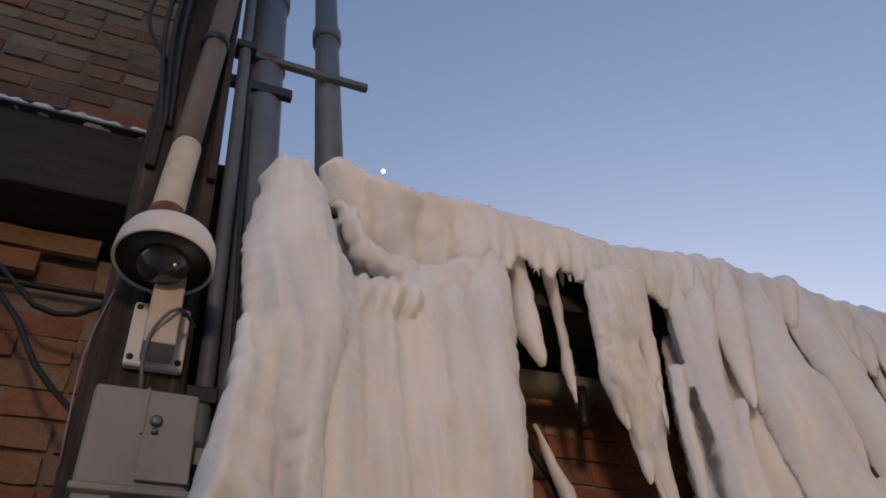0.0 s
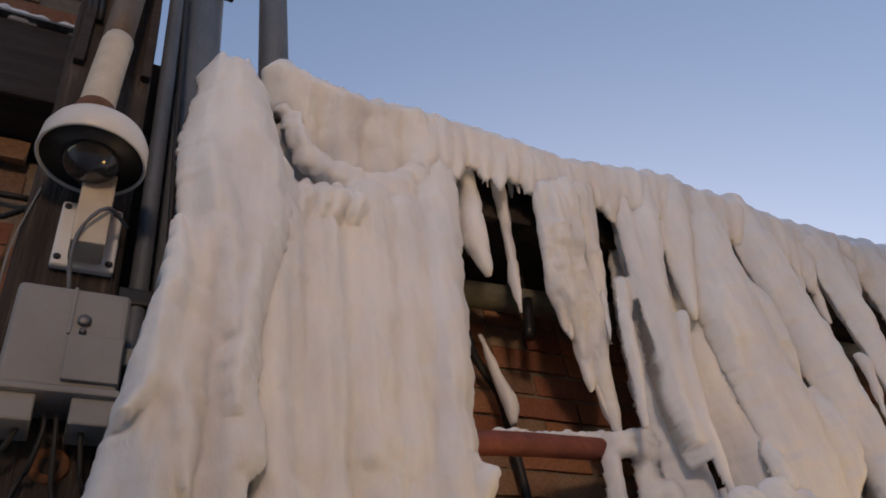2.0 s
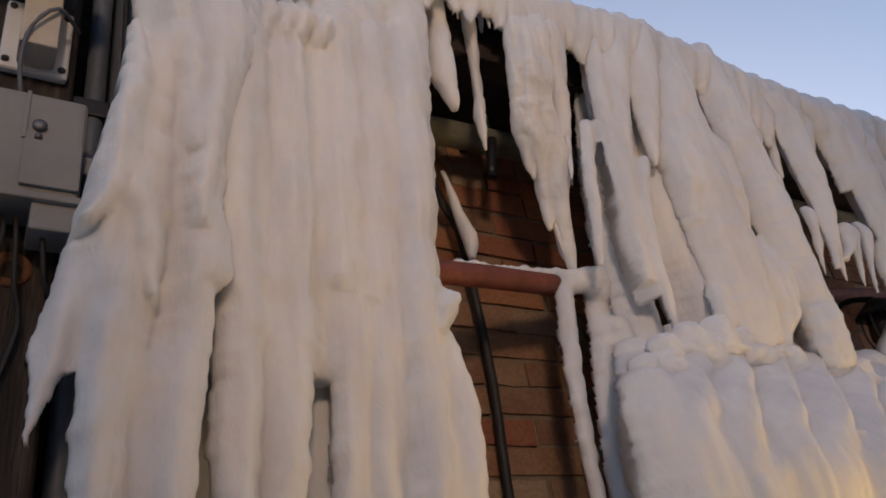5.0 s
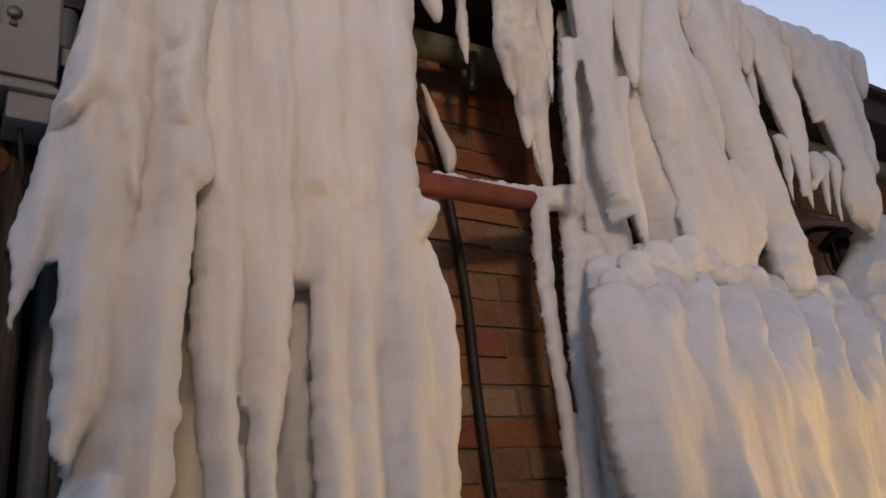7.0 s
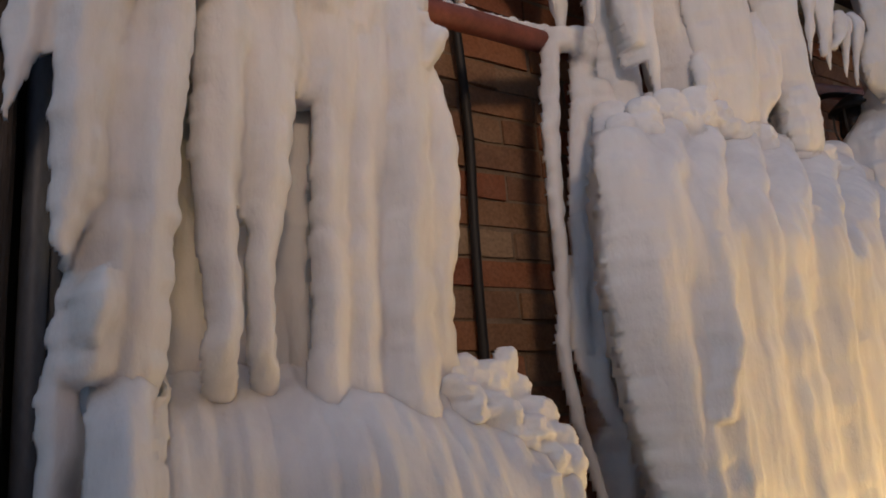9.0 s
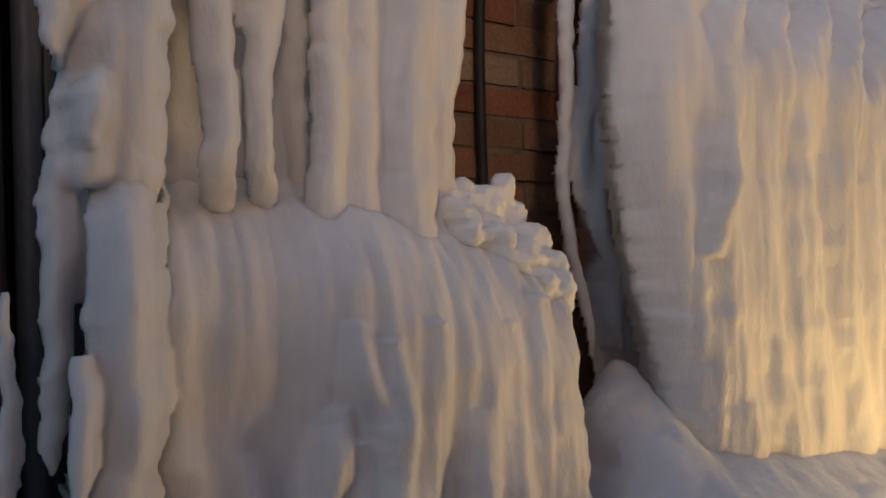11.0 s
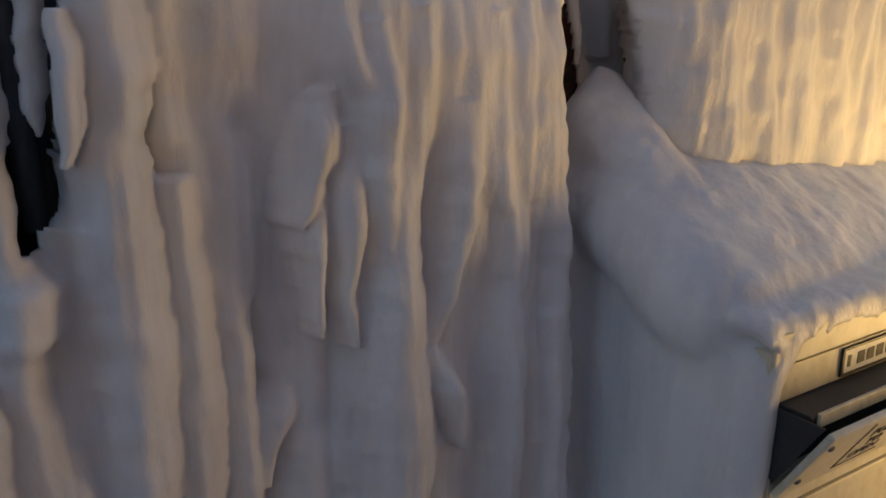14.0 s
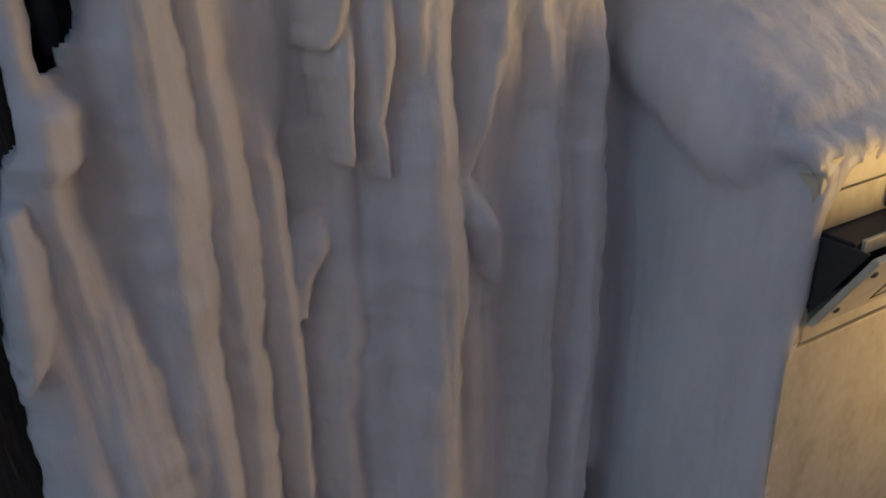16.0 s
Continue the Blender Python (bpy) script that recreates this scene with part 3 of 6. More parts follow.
hump, veil, sheet = [], [], bmesh.new()
runnel(hump, (0.220, 1.000, 3.347, 0.0110), (0.217, 1.000, 3.271, 0.0330), (0.213, 1.000, 3.076, 0.0591), (0.220, 1.000, 2.889, 0.0587), (0.217, 1.000, 2.844, 0.0531), (0.192, 1.000, 2.686, 0.0503), (0.170, 1.000, 2.552, 0.0511), (0.146, 1.000, 2.445, 0.0475), (0.112, 1.000, 2.339, 0.0327), (0.099, 1.000, 2.289, 0.0166), (0.089, 1.000, 2.242, 0.0068), (0.087, 1.000, 2.209, 0.0025), sink=1)
runnel(hump, (0.274, 1.010, 3.366, 0.0112), (0.274, 1.010, 3.289, 0.0313), (0.293, 1.010, 3.112, 0.0648), (0.293, 1.010, 2.902, 0.0665), (0.256, 1.010, 2.721, 0.0527), (0.257, 1.010, 2.604, 0.0430), (0.275, 1.010, 2.449, 0.0383), (0.264, 1.010, 2.421, 0.0311), (0.257, 1.010, 2.329, 0.0286), (0.247, 1.010, 2.228, 0.0289), (0.238, 1.010, 2.121, 0.0329), (0.230, 1.010, 2.022, 0.0348), (0.225, 1.010, 1.961, 0.0370), (0.223, 1.015, 1.920, 0.0365), (0.211, 1.030, 1.835, 0.0344), (0.217, 1.070, 1.754, 0.0258), sink=1)
runnel(hump, (0.197, 1.000, 2.615, 0.0364), (0.197, 1.000, 2.512, 0.0306), (0.187, 1.000, 2.471, 0.0329), (0.173, 1.000, 2.378, 0.0344), (0.159, 1.000, 2.300, 0.0299), (0.153, 1.000, 2.213, 0.0257), (0.150, 1.000, 2.146, 0.0225), (0.145, 1.000, 2.101, 0.0147), (0.141, 1.000, 2.062, 0.0048))
runnel(hump, (0.210, 1.030, 2.330, 0.0241), (0.211, 1.030, 2.284, 0.0321), (0.211, 1.030, 2.195, 0.0311), (0.209, 1.030, 2.091, 0.0274), (0.198, 1.030, 2.014, 0.0252), (0.177, 1.030, 1.948, 0.0291))
runnel(hump, (0.185, 0.985, 2.042, 0.0073), (0.183, 0.985, 2.018, 0.0144), (0.178, 0.985, 1.988, 0.0094), (0.174, 0.985, 1.966, 0.0029), sink=1)
runnel(hump, (0.175, 1.050, 2.122, 0.0158), (0.171, 1.050, 2.062, 0.0205), (0.163, 1.050, 1.981, 0.0223), (0.152, 1.050, 1.922, 0.0204), (0.154, 1.050, 1.860, 0.0229), (0.150, 1.050, 1.769, 0.0169), (0.142, 1.050, 1.660, 0.0134), (0.138, 1.050, 1.618, 0.0024))
runnel(hump, (0.168, 0.970, 2.608, 0.0110), (0.181, 0.970, 2.535, 0.0166), (0.197, 0.970, 2.468, 0.0117), (0.205, 0.970, 2.393, 0.0035), sink=1)
runnel(hump, (0.285, 0.960, 2.793, 0.0089), (0.274, 0.960, 2.686, 0.0152), (0.264, 0.960, 2.582, 0.0111), (0.259, 0.960, 2.507, 0.0038), sink=1)
runnel(hump, (0.194, 0.960, 3.028, 0.0144), (0.218, 0.960, 2.919, 0.0195), (0.241, 0.960, 2.796, 0.0184), (0.250, 0.960, 2.696, 0.0122), (0.248, 0.960, 2.624, 0.0033), sink=1)
runnel(hump, (0.164, 0.950, 2.819, 0.0109), (0.163, 0.950, 2.705, 0.0186), (0.146, 0.950, 2.602, 0.0174), (0.142, 0.950, 2.522, 0.0119), (0.117, 0.950, 2.478, 0.0042), sink=1)
runnel(hump, (0.215, 1.040, 2.733, 0.0532), (0.240, 1.040, 2.590, 0.0499), (0.255, 1.040, 2.463, 0.0468), (0.236, 1.040, 2.397, 0.0444), (0.232, 1.040, 2.253, 0.0352), (0.233, 1.040, 2.122, 0.0269))
runnel(hump, (0.254, 1.050, 3.307, 0.0736), (0.271, 1.050, 3.049, 0.0932), (0.255, 1.050, 2.823, 0.0829), (0.262, 1.050, 2.741, 0.0772), (0.244, 1.050, 2.558, 0.0576))
runnel(veil, (0.334, 1.050, 3.075, 0.0452), (0.347, 1.050, 2.903, 0.0483), (0.336, 1.050, 2.735, 0.0464), (0.328, 1.050, 2.571, 0.0427), (0.335, 1.050, 2.497, 0.0388), (0.333, 1.050, 2.379, 0.0374), (0.327, 1.050, 2.253, 0.0329), (0.326, 1.050, 2.137, 0.0274), (0.332, 1.050, 2.029, 0.0237), (0.329, 1.050, 1.961, 0.0224), (0.347, 1.110, 1.919, 0.0213))
runnel(veil, (0.434, 1.080, 3.054, 0.0401), (0.441, 1.080, 2.846, 0.0471), (0.432, 1.080, 2.649, 0.0487), (0.417, 1.080, 2.483, 0.0446), (0.426, 1.080, 2.450, 0.0442), (0.414, 1.080, 2.318, 0.0391), (0.407, 1.080, 2.190, 0.0312), (0.397, 1.080, 2.094, 0.0226), (0.390, 1.080, 2.019, 0.0184), (0.392, 1.080, 1.962, 0.0188), (0.415, 1.130, 1.916, 0.0194))
runnel(veil, (0.407, 1.105, 2.999, 0.0656), (0.392, 1.105, 2.728, 0.0630), (0.381, 1.105, 2.530, 0.0528), (0.392, 1.105, 2.465, 0.0512), (0.386, 1.105, 2.325, 0.0425), (0.381, 1.105, 2.212, 0.0269), (0.378, 1.105, 2.147, 0.0108))
runnel(veil, (0.559, 1.110, 3.115, 0.0620), (0.543, 1.110, 2.896, 0.0612), (0.528, 1.110, 2.685, 0.0577), (0.515, 1.110, 2.509, 0.0512), (0.535, 1.110, 2.488, 0.0386), (0.528, 1.110, 2.366, 0.0337), (0.520, 1.110, 2.271, 0.0310), (0.510, 1.110, 2.155, 0.0299), (0.507, 1.110, 2.038, 0.0273), (0.500, 1.110, 1.960, 0.0281), (0.496, 1.110, 1.901, 0.0337))
runnel(veil, (0.632, 1.120, 3.084, 0.0603), (0.613, 1.120, 2.851, 0.0527), (0.602, 1.120, 2.657, 0.0485), (0.584, 1.120, 2.491, 0.0429), (0.598, 1.120, 2.474, 0.0416), (0.584, 1.120, 2.310, 0.0379), (0.571, 1.120, 2.160, 0.0362), (0.566, 1.120, 2.040, 0.0349), (0.559, 1.120, 1.959, 0.0356), (0.553, 1.120, 1.890, 0.0427))
runnel(veil, (0.740, 1.100, 3.390, 0.0452), (0.732, 1.100, 3.153, 0.0489), (0.706, 1.100, 2.937, 0.0467), (0.687, 1.100, 2.733, 0.0465), (0.675, 1.100, 2.633, 0.0365), (0.671, 1.100, 2.578, 0.0376), (0.662, 1.100, 2.456, 0.0440), (0.653, 1.100, 2.311, 0.0367), (0.645, 1.100, 2.158, 0.0369), (0.636, 1.100, 2.035, 0.0390), (0.633, 1.100, 1.953, 0.0446), (0.630, 1.100, 1.874, 0.0516))
runnel(veil, (0.729, 1.110, 2.721, 0.0150), (0.713, 1.110, 2.621, 0.0184), (0.685, 1.110, 2.486, 0.0293), (0.707, 1.110, 2.404, 0.0290), (0.720, 1.110, 2.322, 0.0362), (0.717, 1.110, 2.203, 0.0333), (0.705, 1.110, 2.081, 0.0303), (0.703, 1.110, 1.985, 0.0295), (0.710, 1.110, 1.925, 0.0377), (0.714, 1.110, 1.876, 0.0457), sink=1)
runnel(veil, (0.685, 1.060, 2.510, 0.0134), (0.706, 1.060, 2.496, 0.0154), (0.700, 1.060, 2.465, 0.0133), (0.683, 1.060, 2.438, 0.0056), sink=1)
knob(veil, 0.382, 1.110, 3.356, 0.0224)
knob(veil, 0.401, 1.110, 3.307, 0.0295)
knob(veil, 0.413, 1.110, 3.256, 0.0314)
knob(veil, 0.430, 1.110, 3.209, 0.0334)
knob(veil, 0.461, 1.110, 3.186, 0.0310)
knob(veil, 0.499, 1.110, 3.179, 0.0337)
knob(veil, 0.537, 1.110, 3.170, 0.0315)
knob(veil, 0.576, 1.110, 3.169, 0.0318)
knob(veil, 0.617, 1.110, 3.176, 0.0322)
knob(veil, 0.654, 1.110, 3.204, 0.0353)
knob(veil, 0.691, 1.110, 3.245, 0.0387)
knob(veil, 0.718, 1.110, 3.303, 0.0397)
runnel(veil, (0.403, 1.040, 3.067, 0.0142), (0.400, 1.040, 3.023, 0.0111), (0.394, 1.040, 2.980, 0.0041), sink=1)
runnel(veil, (0.440, 1.040, 3.069, 0.0132), (0.436, 1.040, 3.027, 0.0104), (0.430, 1.040, 2.986, 0.0038), sink=1)
runnel(veil, (0.474, 1.040, 3.076, 0.0167), (0.470, 1.040, 3.036, 0.0132), (0.463, 1.040, 2.997, 0.0048), sink=1)
runnel(veil, (0.352, 1.040, 2.923, 0.0142), (0.350, 1.040, 2.882, 0.0111), (0.346, 1.040, 2.841, 0.0041), sink=1)
runnel(veil, (0.514, 1.040, 3.068, 0.0135), (0.510, 1.040, 3.034, 0.0106), (0.503, 1.040, 3.001, 0.0039), sink=1)
runnel(veil, (0.504, 1.140, 3.062, 0.0875), (0.501, 1.140, 2.774, 0.0781), (0.479, 1.140, 2.540, 0.0699), (0.494, 1.140, 2.454, 0.0546), (0.486, 1.140, 2.373, 0.0356))
runnel(veil, (0.643, 1.145, 3.145, 0.0749), (0.634, 1.145, 2.805, 0.0768), (0.618, 1.145, 2.559, 0.0690), (0.646, 1.145, 2.431, 0.0678), (0.647, 1.145, 2.228, 0.0737), (0.649, 1.145, 2.044, 0.0615), (0.651, 1.145, 1.924, 0.0511))
# shaded sheet behind the columns
curtain(sheet, [(3.15, .22, 1.20, .80, 1.20), (2.6, .20, 1.20, .74, 1.20), (2.2, .19, 1.20, .70, 1.20), (1.85, .18, 1.20, .70, 1.20)], 20, 0.028, depth=0.008, wobble=0.1)
curtain(sheet, [(2.62, .17, 1.13, .28, 1.13), (2.3, .18, 1.13, .27, 1.13), (1.9, .19, 1.13, .26, 1.13)], 4, 0.022, depth=0.006, wobble=0.15)
first = thing("ice_fall", "tall milky white icefall of fused runnels down the wall", "icefall", "icefalls")
skin("hump", hump, ICE, parent=first)
skin("veil", veil, ICE, parent=first)
fused("back_sheet", sheet, ICE, voxel=0.007, flute=0.006, parent=first, label="shaded grey ice sheet")

# ---- fluted mound under the first fall ----

mound = []
runnel(mound, (0.295, 1.180, 1.927, 0.0294), (0.295, 1.145, 1.901, 0.0371), (0.291, 1.115, 1.860, 0.0418), (0.286, 1.090, 1.797, 0.0423), (0.286, 1.090, 1.715, 0.0412), (0.287, 1.108, 1.608, 0.0393), (0.285, 1.120, 1.477, 0.0400), (0.265, 1.120, 0.665, 0.0461), (0.255, 1.120, 0.000, 0.0481))
runnel(mound, (0.326, 1.178, 1.931, 0.0298), (0.326, 1.143, 1.906, 0.0377), (0.321, 1.113, 1.864, 0.0424), (0.315, 1.088, 1.800, 0.0429), (0.316, 1.088, 1.717, 0.0418), (0.317, 1.106, 1.608, 0.0399), (0.315, 1.118, 1.472, 0.0407), (0.295, 1.118, 0.662, 0.0468), (0.285, 1.118, 0.000, 0.0488))
runnel(mound, (0.359, 1.175, 1.936, 0.0303), (0.357, 1.140, 1.910, 0.0383), (0.352, 1.110, 1.868, 0.0431), (0.345, 1.085, 1.803, 0.0436), (0.343, 1.075, 1.719, 0.0420), (0.349, 1.105, 1.608, 0.0363), (0.358, 1.145, 1.494, 0.0228))
runnel(mound, (0.392, 1.173, 1.940, 0.0307), (0.390, 1.138, 1.913, 0.0389), (0.384, 1.108, 1.870, 0.0437), (0.377, 1.083, 1.805, 0.0443), (0.374, 1.073, 1.719, 0.0427), (0.381, 1.103, 1.606, 0.0369), (0.392, 1.143, 1.490, 0.0231))
runnel(mound, (0.426, 1.170, 1.940, 0.0312), (0.423, 1.135, 1.913, 0.0395), (0.416, 1.105, 1.869, 0.0444), (0.409, 1.080, 1.802, 0.0450), (0.410, 1.080, 1.715, 0.0438), (0.413, 1.098, 1.601, 0.0419), (0.413, 1.110, 1.454, 0.0427), (0.393, 1.110, 0.654, 0.0490), (0.383, 1.110, 0.000, 0.0512))
runnel(mound, (0.458, 1.159, 1.936, 0.0314), (0.454, 1.124, 1.909, 0.0398), (0.446, 1.094, 1.865, 0.0447), (0.438, 1.069, 1.798, 0.0453), (0.439, 1.069, 1.710, 0.0441), (0.444, 1.087, 1.595, 0.0422), (0.444, 1.099, 1.451, 0.0430), (0.424, 1.099, 0.653, 0.0494), (0.414, 1.099, 0.000, 0.0516))
runnel(mound, (0.490, 1.146, 1.930, 0.0317), (0.485, 1.111, 1.903, 0.0400), (0.476, 1.081, 1.859, 0.0450), (0.467, 1.056, 1.791, 0.0456), (0.469, 1.056, 1.703, 0.0444), (0.474, 1.074, 1.587, 0.0424), (0.475, 1.086, 1.448, 0.0432), (0.455, 1.086, 0.652, 0.0497), (0.445, 1.086, 0.000, 0.0519))
runnel(mound, (0.522, 1.133, 1.924, 0.0319), (0.516, 1.098, 1.897, 0.0403), (0.506, 1.068, 1.853, 0.0453), (0.496, 1.043, 1.785, 0.0458), (0.498, 1.043, 1.696, 0.0447), (0.504, 1.061, 1.579, 0.0427), (0.506, 1.073, 1.445, 0.0435), (0.486, 1.073, 0.650, 0.0501), (0.476, 1.073, 0.000, 0.0522))
runnel(mound, (0.559, 1.129, 1.919, 0.0324), (0.552, 1.094, 1.891, 0.0409), (0.541, 1.064, 1.847, 0.0460), (0.531, 1.039, 1.778, 0.0466), (0.533, 1.039, 1.687, 0.0454), (0.538, 1.053, 1.570, 0.0448), (0.535, 1.055, 1.444, 0.0451), (0.515, 1.055, 0.650, 0.0519), (0.505, 1.055, 0.000, 0.0541))
runnel(mound, (0.598, 1.128, 1.908, 0.0330), (0.591, 1.093, 1.880, 0.0417), (0.579, 1.063, 1.835, 0.0469), (0.568, 1.038, 1.765, 0.0475), (0.571, 1.038, 1.673, 0.0463), (0.576, 1.052, 1.552, 0.0457), (0.574, 1.054, 1.437, 0.0460), (0.554, 1.054, 0.647, 0.0529), (0.544, 1.054, 0.000, 0.0552))
runnel(mound, (0.640, 1.126, 1.896, 0.0337), (0.631, 1.091, 1.869, 0.0426), (0.619, 1.061, 1.823, 0.0479), (0.607, 1.036, 1.752, 0.0484), (0.610, 1.036, 1.657, 0.0472), (0.616, 1.050, 1.534, 0.0466), (0.615, 1.052, 1.429, 0.0469), (0.595, 1.052, 0.643, 0.0539), (0.585, 1.052, 0.000, 0.0563))
runnel(mound, (0.683, 1.125, 1.884, 0.0343), (0.673, 1.090, 1.857, 0.0434), (0.660, 1.060, 1.810, 0.0488), (0.647, 1.035, 1.738, 0.0494), (0.651, 1.035, 1.641, 0.0482), (0.658, 1.049, 1.516, 0.0476), (0.657, 1.051, 1.421, 0.0479), (0.637, 1.051, 0.639, 0.0550), (0.627, 1.051, 0.000, 0.0574))
runnel(mound, (0.728, 1.124, 1.871, 0.0351), (0.717, 1.089, 1.843, 0.0443), (0.703, 1.059, 1.796, 0.0499), (0.689, 1.034, 1.723, 0.0505), (0.693, 1.034, 1.624, 0.0492), (0.701, 1.048, 1.495, 0.0486), (0.701, 1.050, 1.413, 0.0489), (0.681, 1.050, 0.636, 0.0562), (0.671, 1.050, 0.000, 0.0586))
runnel(mound, (0.775, 1.123, 1.856, 0.0358), (0.763, 1.088, 1.828, 0.0453), (0.748, 1.058, 1.780, 0.0509), (0.733, 1.033, 1.706, 0.0516), (0.738, 1.033, 1.605, 0.0503), (0.746, 1.047, 1.473, 0.0496), (0.747, 1.049, 1.404, 0.0499), (0.727, 1.049, 0.632, 0.0574), (0.717, 1.049, 0.000, 0.0599))
runnel(mound, (0.824, 1.121, 1.835, 0.0366), (0.811, 1.086, 1.807, 0.0463), (0.795, 1.056, 1.759, 0.0521), (0.779, 1.031, 1.683, 0.0527), (0.784, 1.031, 1.579, 0.0514), (0.794, 1.045, 1.444, 0.0508), (0.795, 1.047, 1.395, 0.0510), (0.775, 1.047, 0.628, 0.0587), (0.765, 1.047, 0.000, 0.0612))
runnel(mound, (0.875, 1.120, 1.803, 0.0374), (0.861, 1.085, 1.775, 0.0474), (0.843, 1.055, 1.727, 0.0533), (0.827, 1.030, 1.650, 0.0539), (0.833, 1.030, 1.544, 0.0526), (0.843, 1.044, 1.404, 0.0520), (0.845, 1.046, 1.385, 0.0521), (0.825, 1.046, 0.623, 0.0600), (0.815, 1.046, 0.000, 0.0626))
runnel(mound, (0.800, 1.000, 1.751, 0.0335), (0.821, 1.000, 1.678, 0.0424), (0.843, 1.000, 1.573, 0.0397), (0.846, 1.000, 1.432, 0.0383), (0.858, 1.000, 1.387, 0.0337), (0.850, 1.000, 1.197, 0.0372), (0.839, 1.000, 0.988, 0.0411), (0.826, 1.000, 0.795, 0.0449), (0.806, 1.000, 0.358, 0.0517), (0.796, 1.000, 0.000, 0.0539), sink=0.8)
runnel(mound, (0.730, 0.990, 1.718, 0.0322), (0.742, 0.990, 1.636, 0.0341), (0.742, 0.990, 1.504, 0.0328), (0.763, 0.990, 1.405, 0.0286), (0.748, 0.990, 1.293, 0.0311), (0.738, 0.990, 1.133, 0.0324), (0.726, 0.990, 0.927, 0.0340), (0.706, 0.990, 0.417, 0.0391), (0.696, 0.990, 0.000, 0.0408), sink=0.8)
runnel(mound, (0.674, 0.990, 1.608, 0.0227), (0.671, 0.990, 1.541, 0.0232), (0.656, 0.990, 1.457, 0.0213), (0.636, 0.990, 1.387, 0.0176), (0.614, 0.990, 1.316, 0.0121), (0.599, 0.990, 1.263, 0.0041), sink=0.8)
runnel(mound, (0.602, 0.980, 1.732, 0.0254), (0.600, 0.980, 1.665, 0.0314), (0.591, 0.980, 1.590, 0.0329), (0.560, 0.980, 1.481, 0.0341), (0.552, 0.980, 1.366, 0.0383), (0.542, 0.980, 1.234, 0.0429), (0.543, 0.980, 1.107, 0.0463), (0.523, 0.980, 0.958, 0.0428), (0.503, 0.980, 0.431, 0.0492), (0.493, 0.980, 0.000, 0.0513), sink=0.8)
runnel(mound, (0.598, 0.975, 1.264, 0.0113), (0.619, 0.975, 1.213, 0.0149), (0.633, 0.975, 1.153, 0.0102), (0.645, 0.975, 1.103, 0.0026), sink=1)
runnel(mound, (0.527, 0.985, 1.721, 0.0187), (0.535, 0.985, 1.655, 0.0247), (0.529, 0.985, 1.553, 0.0219), (0.530, 0.985, 1.479, 0.0117), (0.530, 0.985, 1.438, 0.0037), sink=0.8)
runnel(mound, (0.484, 0.995, 1.744, 0.0170), (0.495, 0.995, 1.687, 0.0200), (0.522, 0.995, 1.619, 0.0146), (0.529, 0.995, 1.573, 0.0059), sink=0.8)
runnel(mound, (0.469, 1.005, 1.637, 0.0191), (0.449, 1.005, 1.571, 0.0194), (0.432, 1.005, 1.518, 0.0133), (0.418, 1.005, 1.491, 0.0077), (0.414, 1.005, 1.477, 0.0028), sink=0.8)
runnel(mound, (0.446, 1.005, 1.516, 0.0169), (0.437, 1.005, 1.445, 0.0122), (0.435, 1.005, 1.377, 0.0066), (0.432, 1.005, 1.327, 0.0022), sink=0.8)
runnel(mound, (0.492, 1.000, 1.595, 0.0196), (0.488, 1.000, 1.504, 0.0194), (0.484, 1.000, 1.430, 0.0125), (0.476, 1.000, 1.377, 0.0097), (0.481, 1.000, 1.300, 0.0031), sink=0.8)
runnel(mound, (0.548, 1.030, 1.616, 0.0366), (0.527, 1.030, 1.440, 0.0383), (0.507, 1.030, 1.296, 0.0318), (0.474, 1.030, 1.183, 0.0275), (0.470, 1.030, 1.053, 0.0319), (0.462, 1.030, 0.946, 0.0345), (0.442, 1.030, 0.426, 0.0397), (0.432, 1.030, 0.000, 0.0415), sink=0.8)
runnel(mound, (0.465, 1.050, 1.580, 0.0187), (0.443, 1.050, 1.356, 0.0292), (0.433, 1.050, 1.241, 0.0333), (0.420, 1.050, 1.120, 0.0327), (0.402, 1.050, 0.961, 0.0373), (0.382, 1.050, 0.433, 0.0429), (0.372, 1.050, 0.000, 0.0448), sink=0.8)
runnel(mound, (0.404, 1.045, 1.252, 0.0093), (0.387, 1.045, 1.214, 0.0171), (0.367, 1.045, 1.150, 0.0094), (0.360, 1.045, 1.112, 0.0040), sink=1)
runnel(mound, (0.679, 1.040, 1.535, 0.0177), (0.659, 1.040, 1.217, 0.0351), (0.658, 1.040, 1.037, 0.0368), (0.660, 1.040, 0.860, 0.0386), (0.640, 1.040, 0.387, 0.0444), (0.630, 1.040, 0.000, 0.0463), sink=0.8)
runnel(mound, (0.727, 1.030, 1.555, 0.0195), (0.718, 1.030, 1.335, 0.0328), (0.710, 1.030, 1.126, 0.0365), (0.701, 1.030, 0.847, 0.0411), (0.681, 1.030, 0.381, 0.0472), (0.671, 1.030, 0.000, 0.0493), sink=0.8)
runnel(mound, (0.496, 0.985, 1.211, 0.0063), (0.489, 0.985, 1.143, 0.0096), (0.487, 0.985, 1.069, 0.0114), (0.482, 0.985, 0.963, 0.0101), (0.462, 0.985, 0.434, 0.0116), (0.452, 0.985, 0.000, 0.0121), sink=1)
runnel(mound, (0.761, 0.985, 1.337, 0.0060), (0.755, 0.985, 1.227, 0.0106), (0.747, 0.985, 1.092, 0.0109), (0.744, 0.985, 0.922, 0.0076), sink=1)
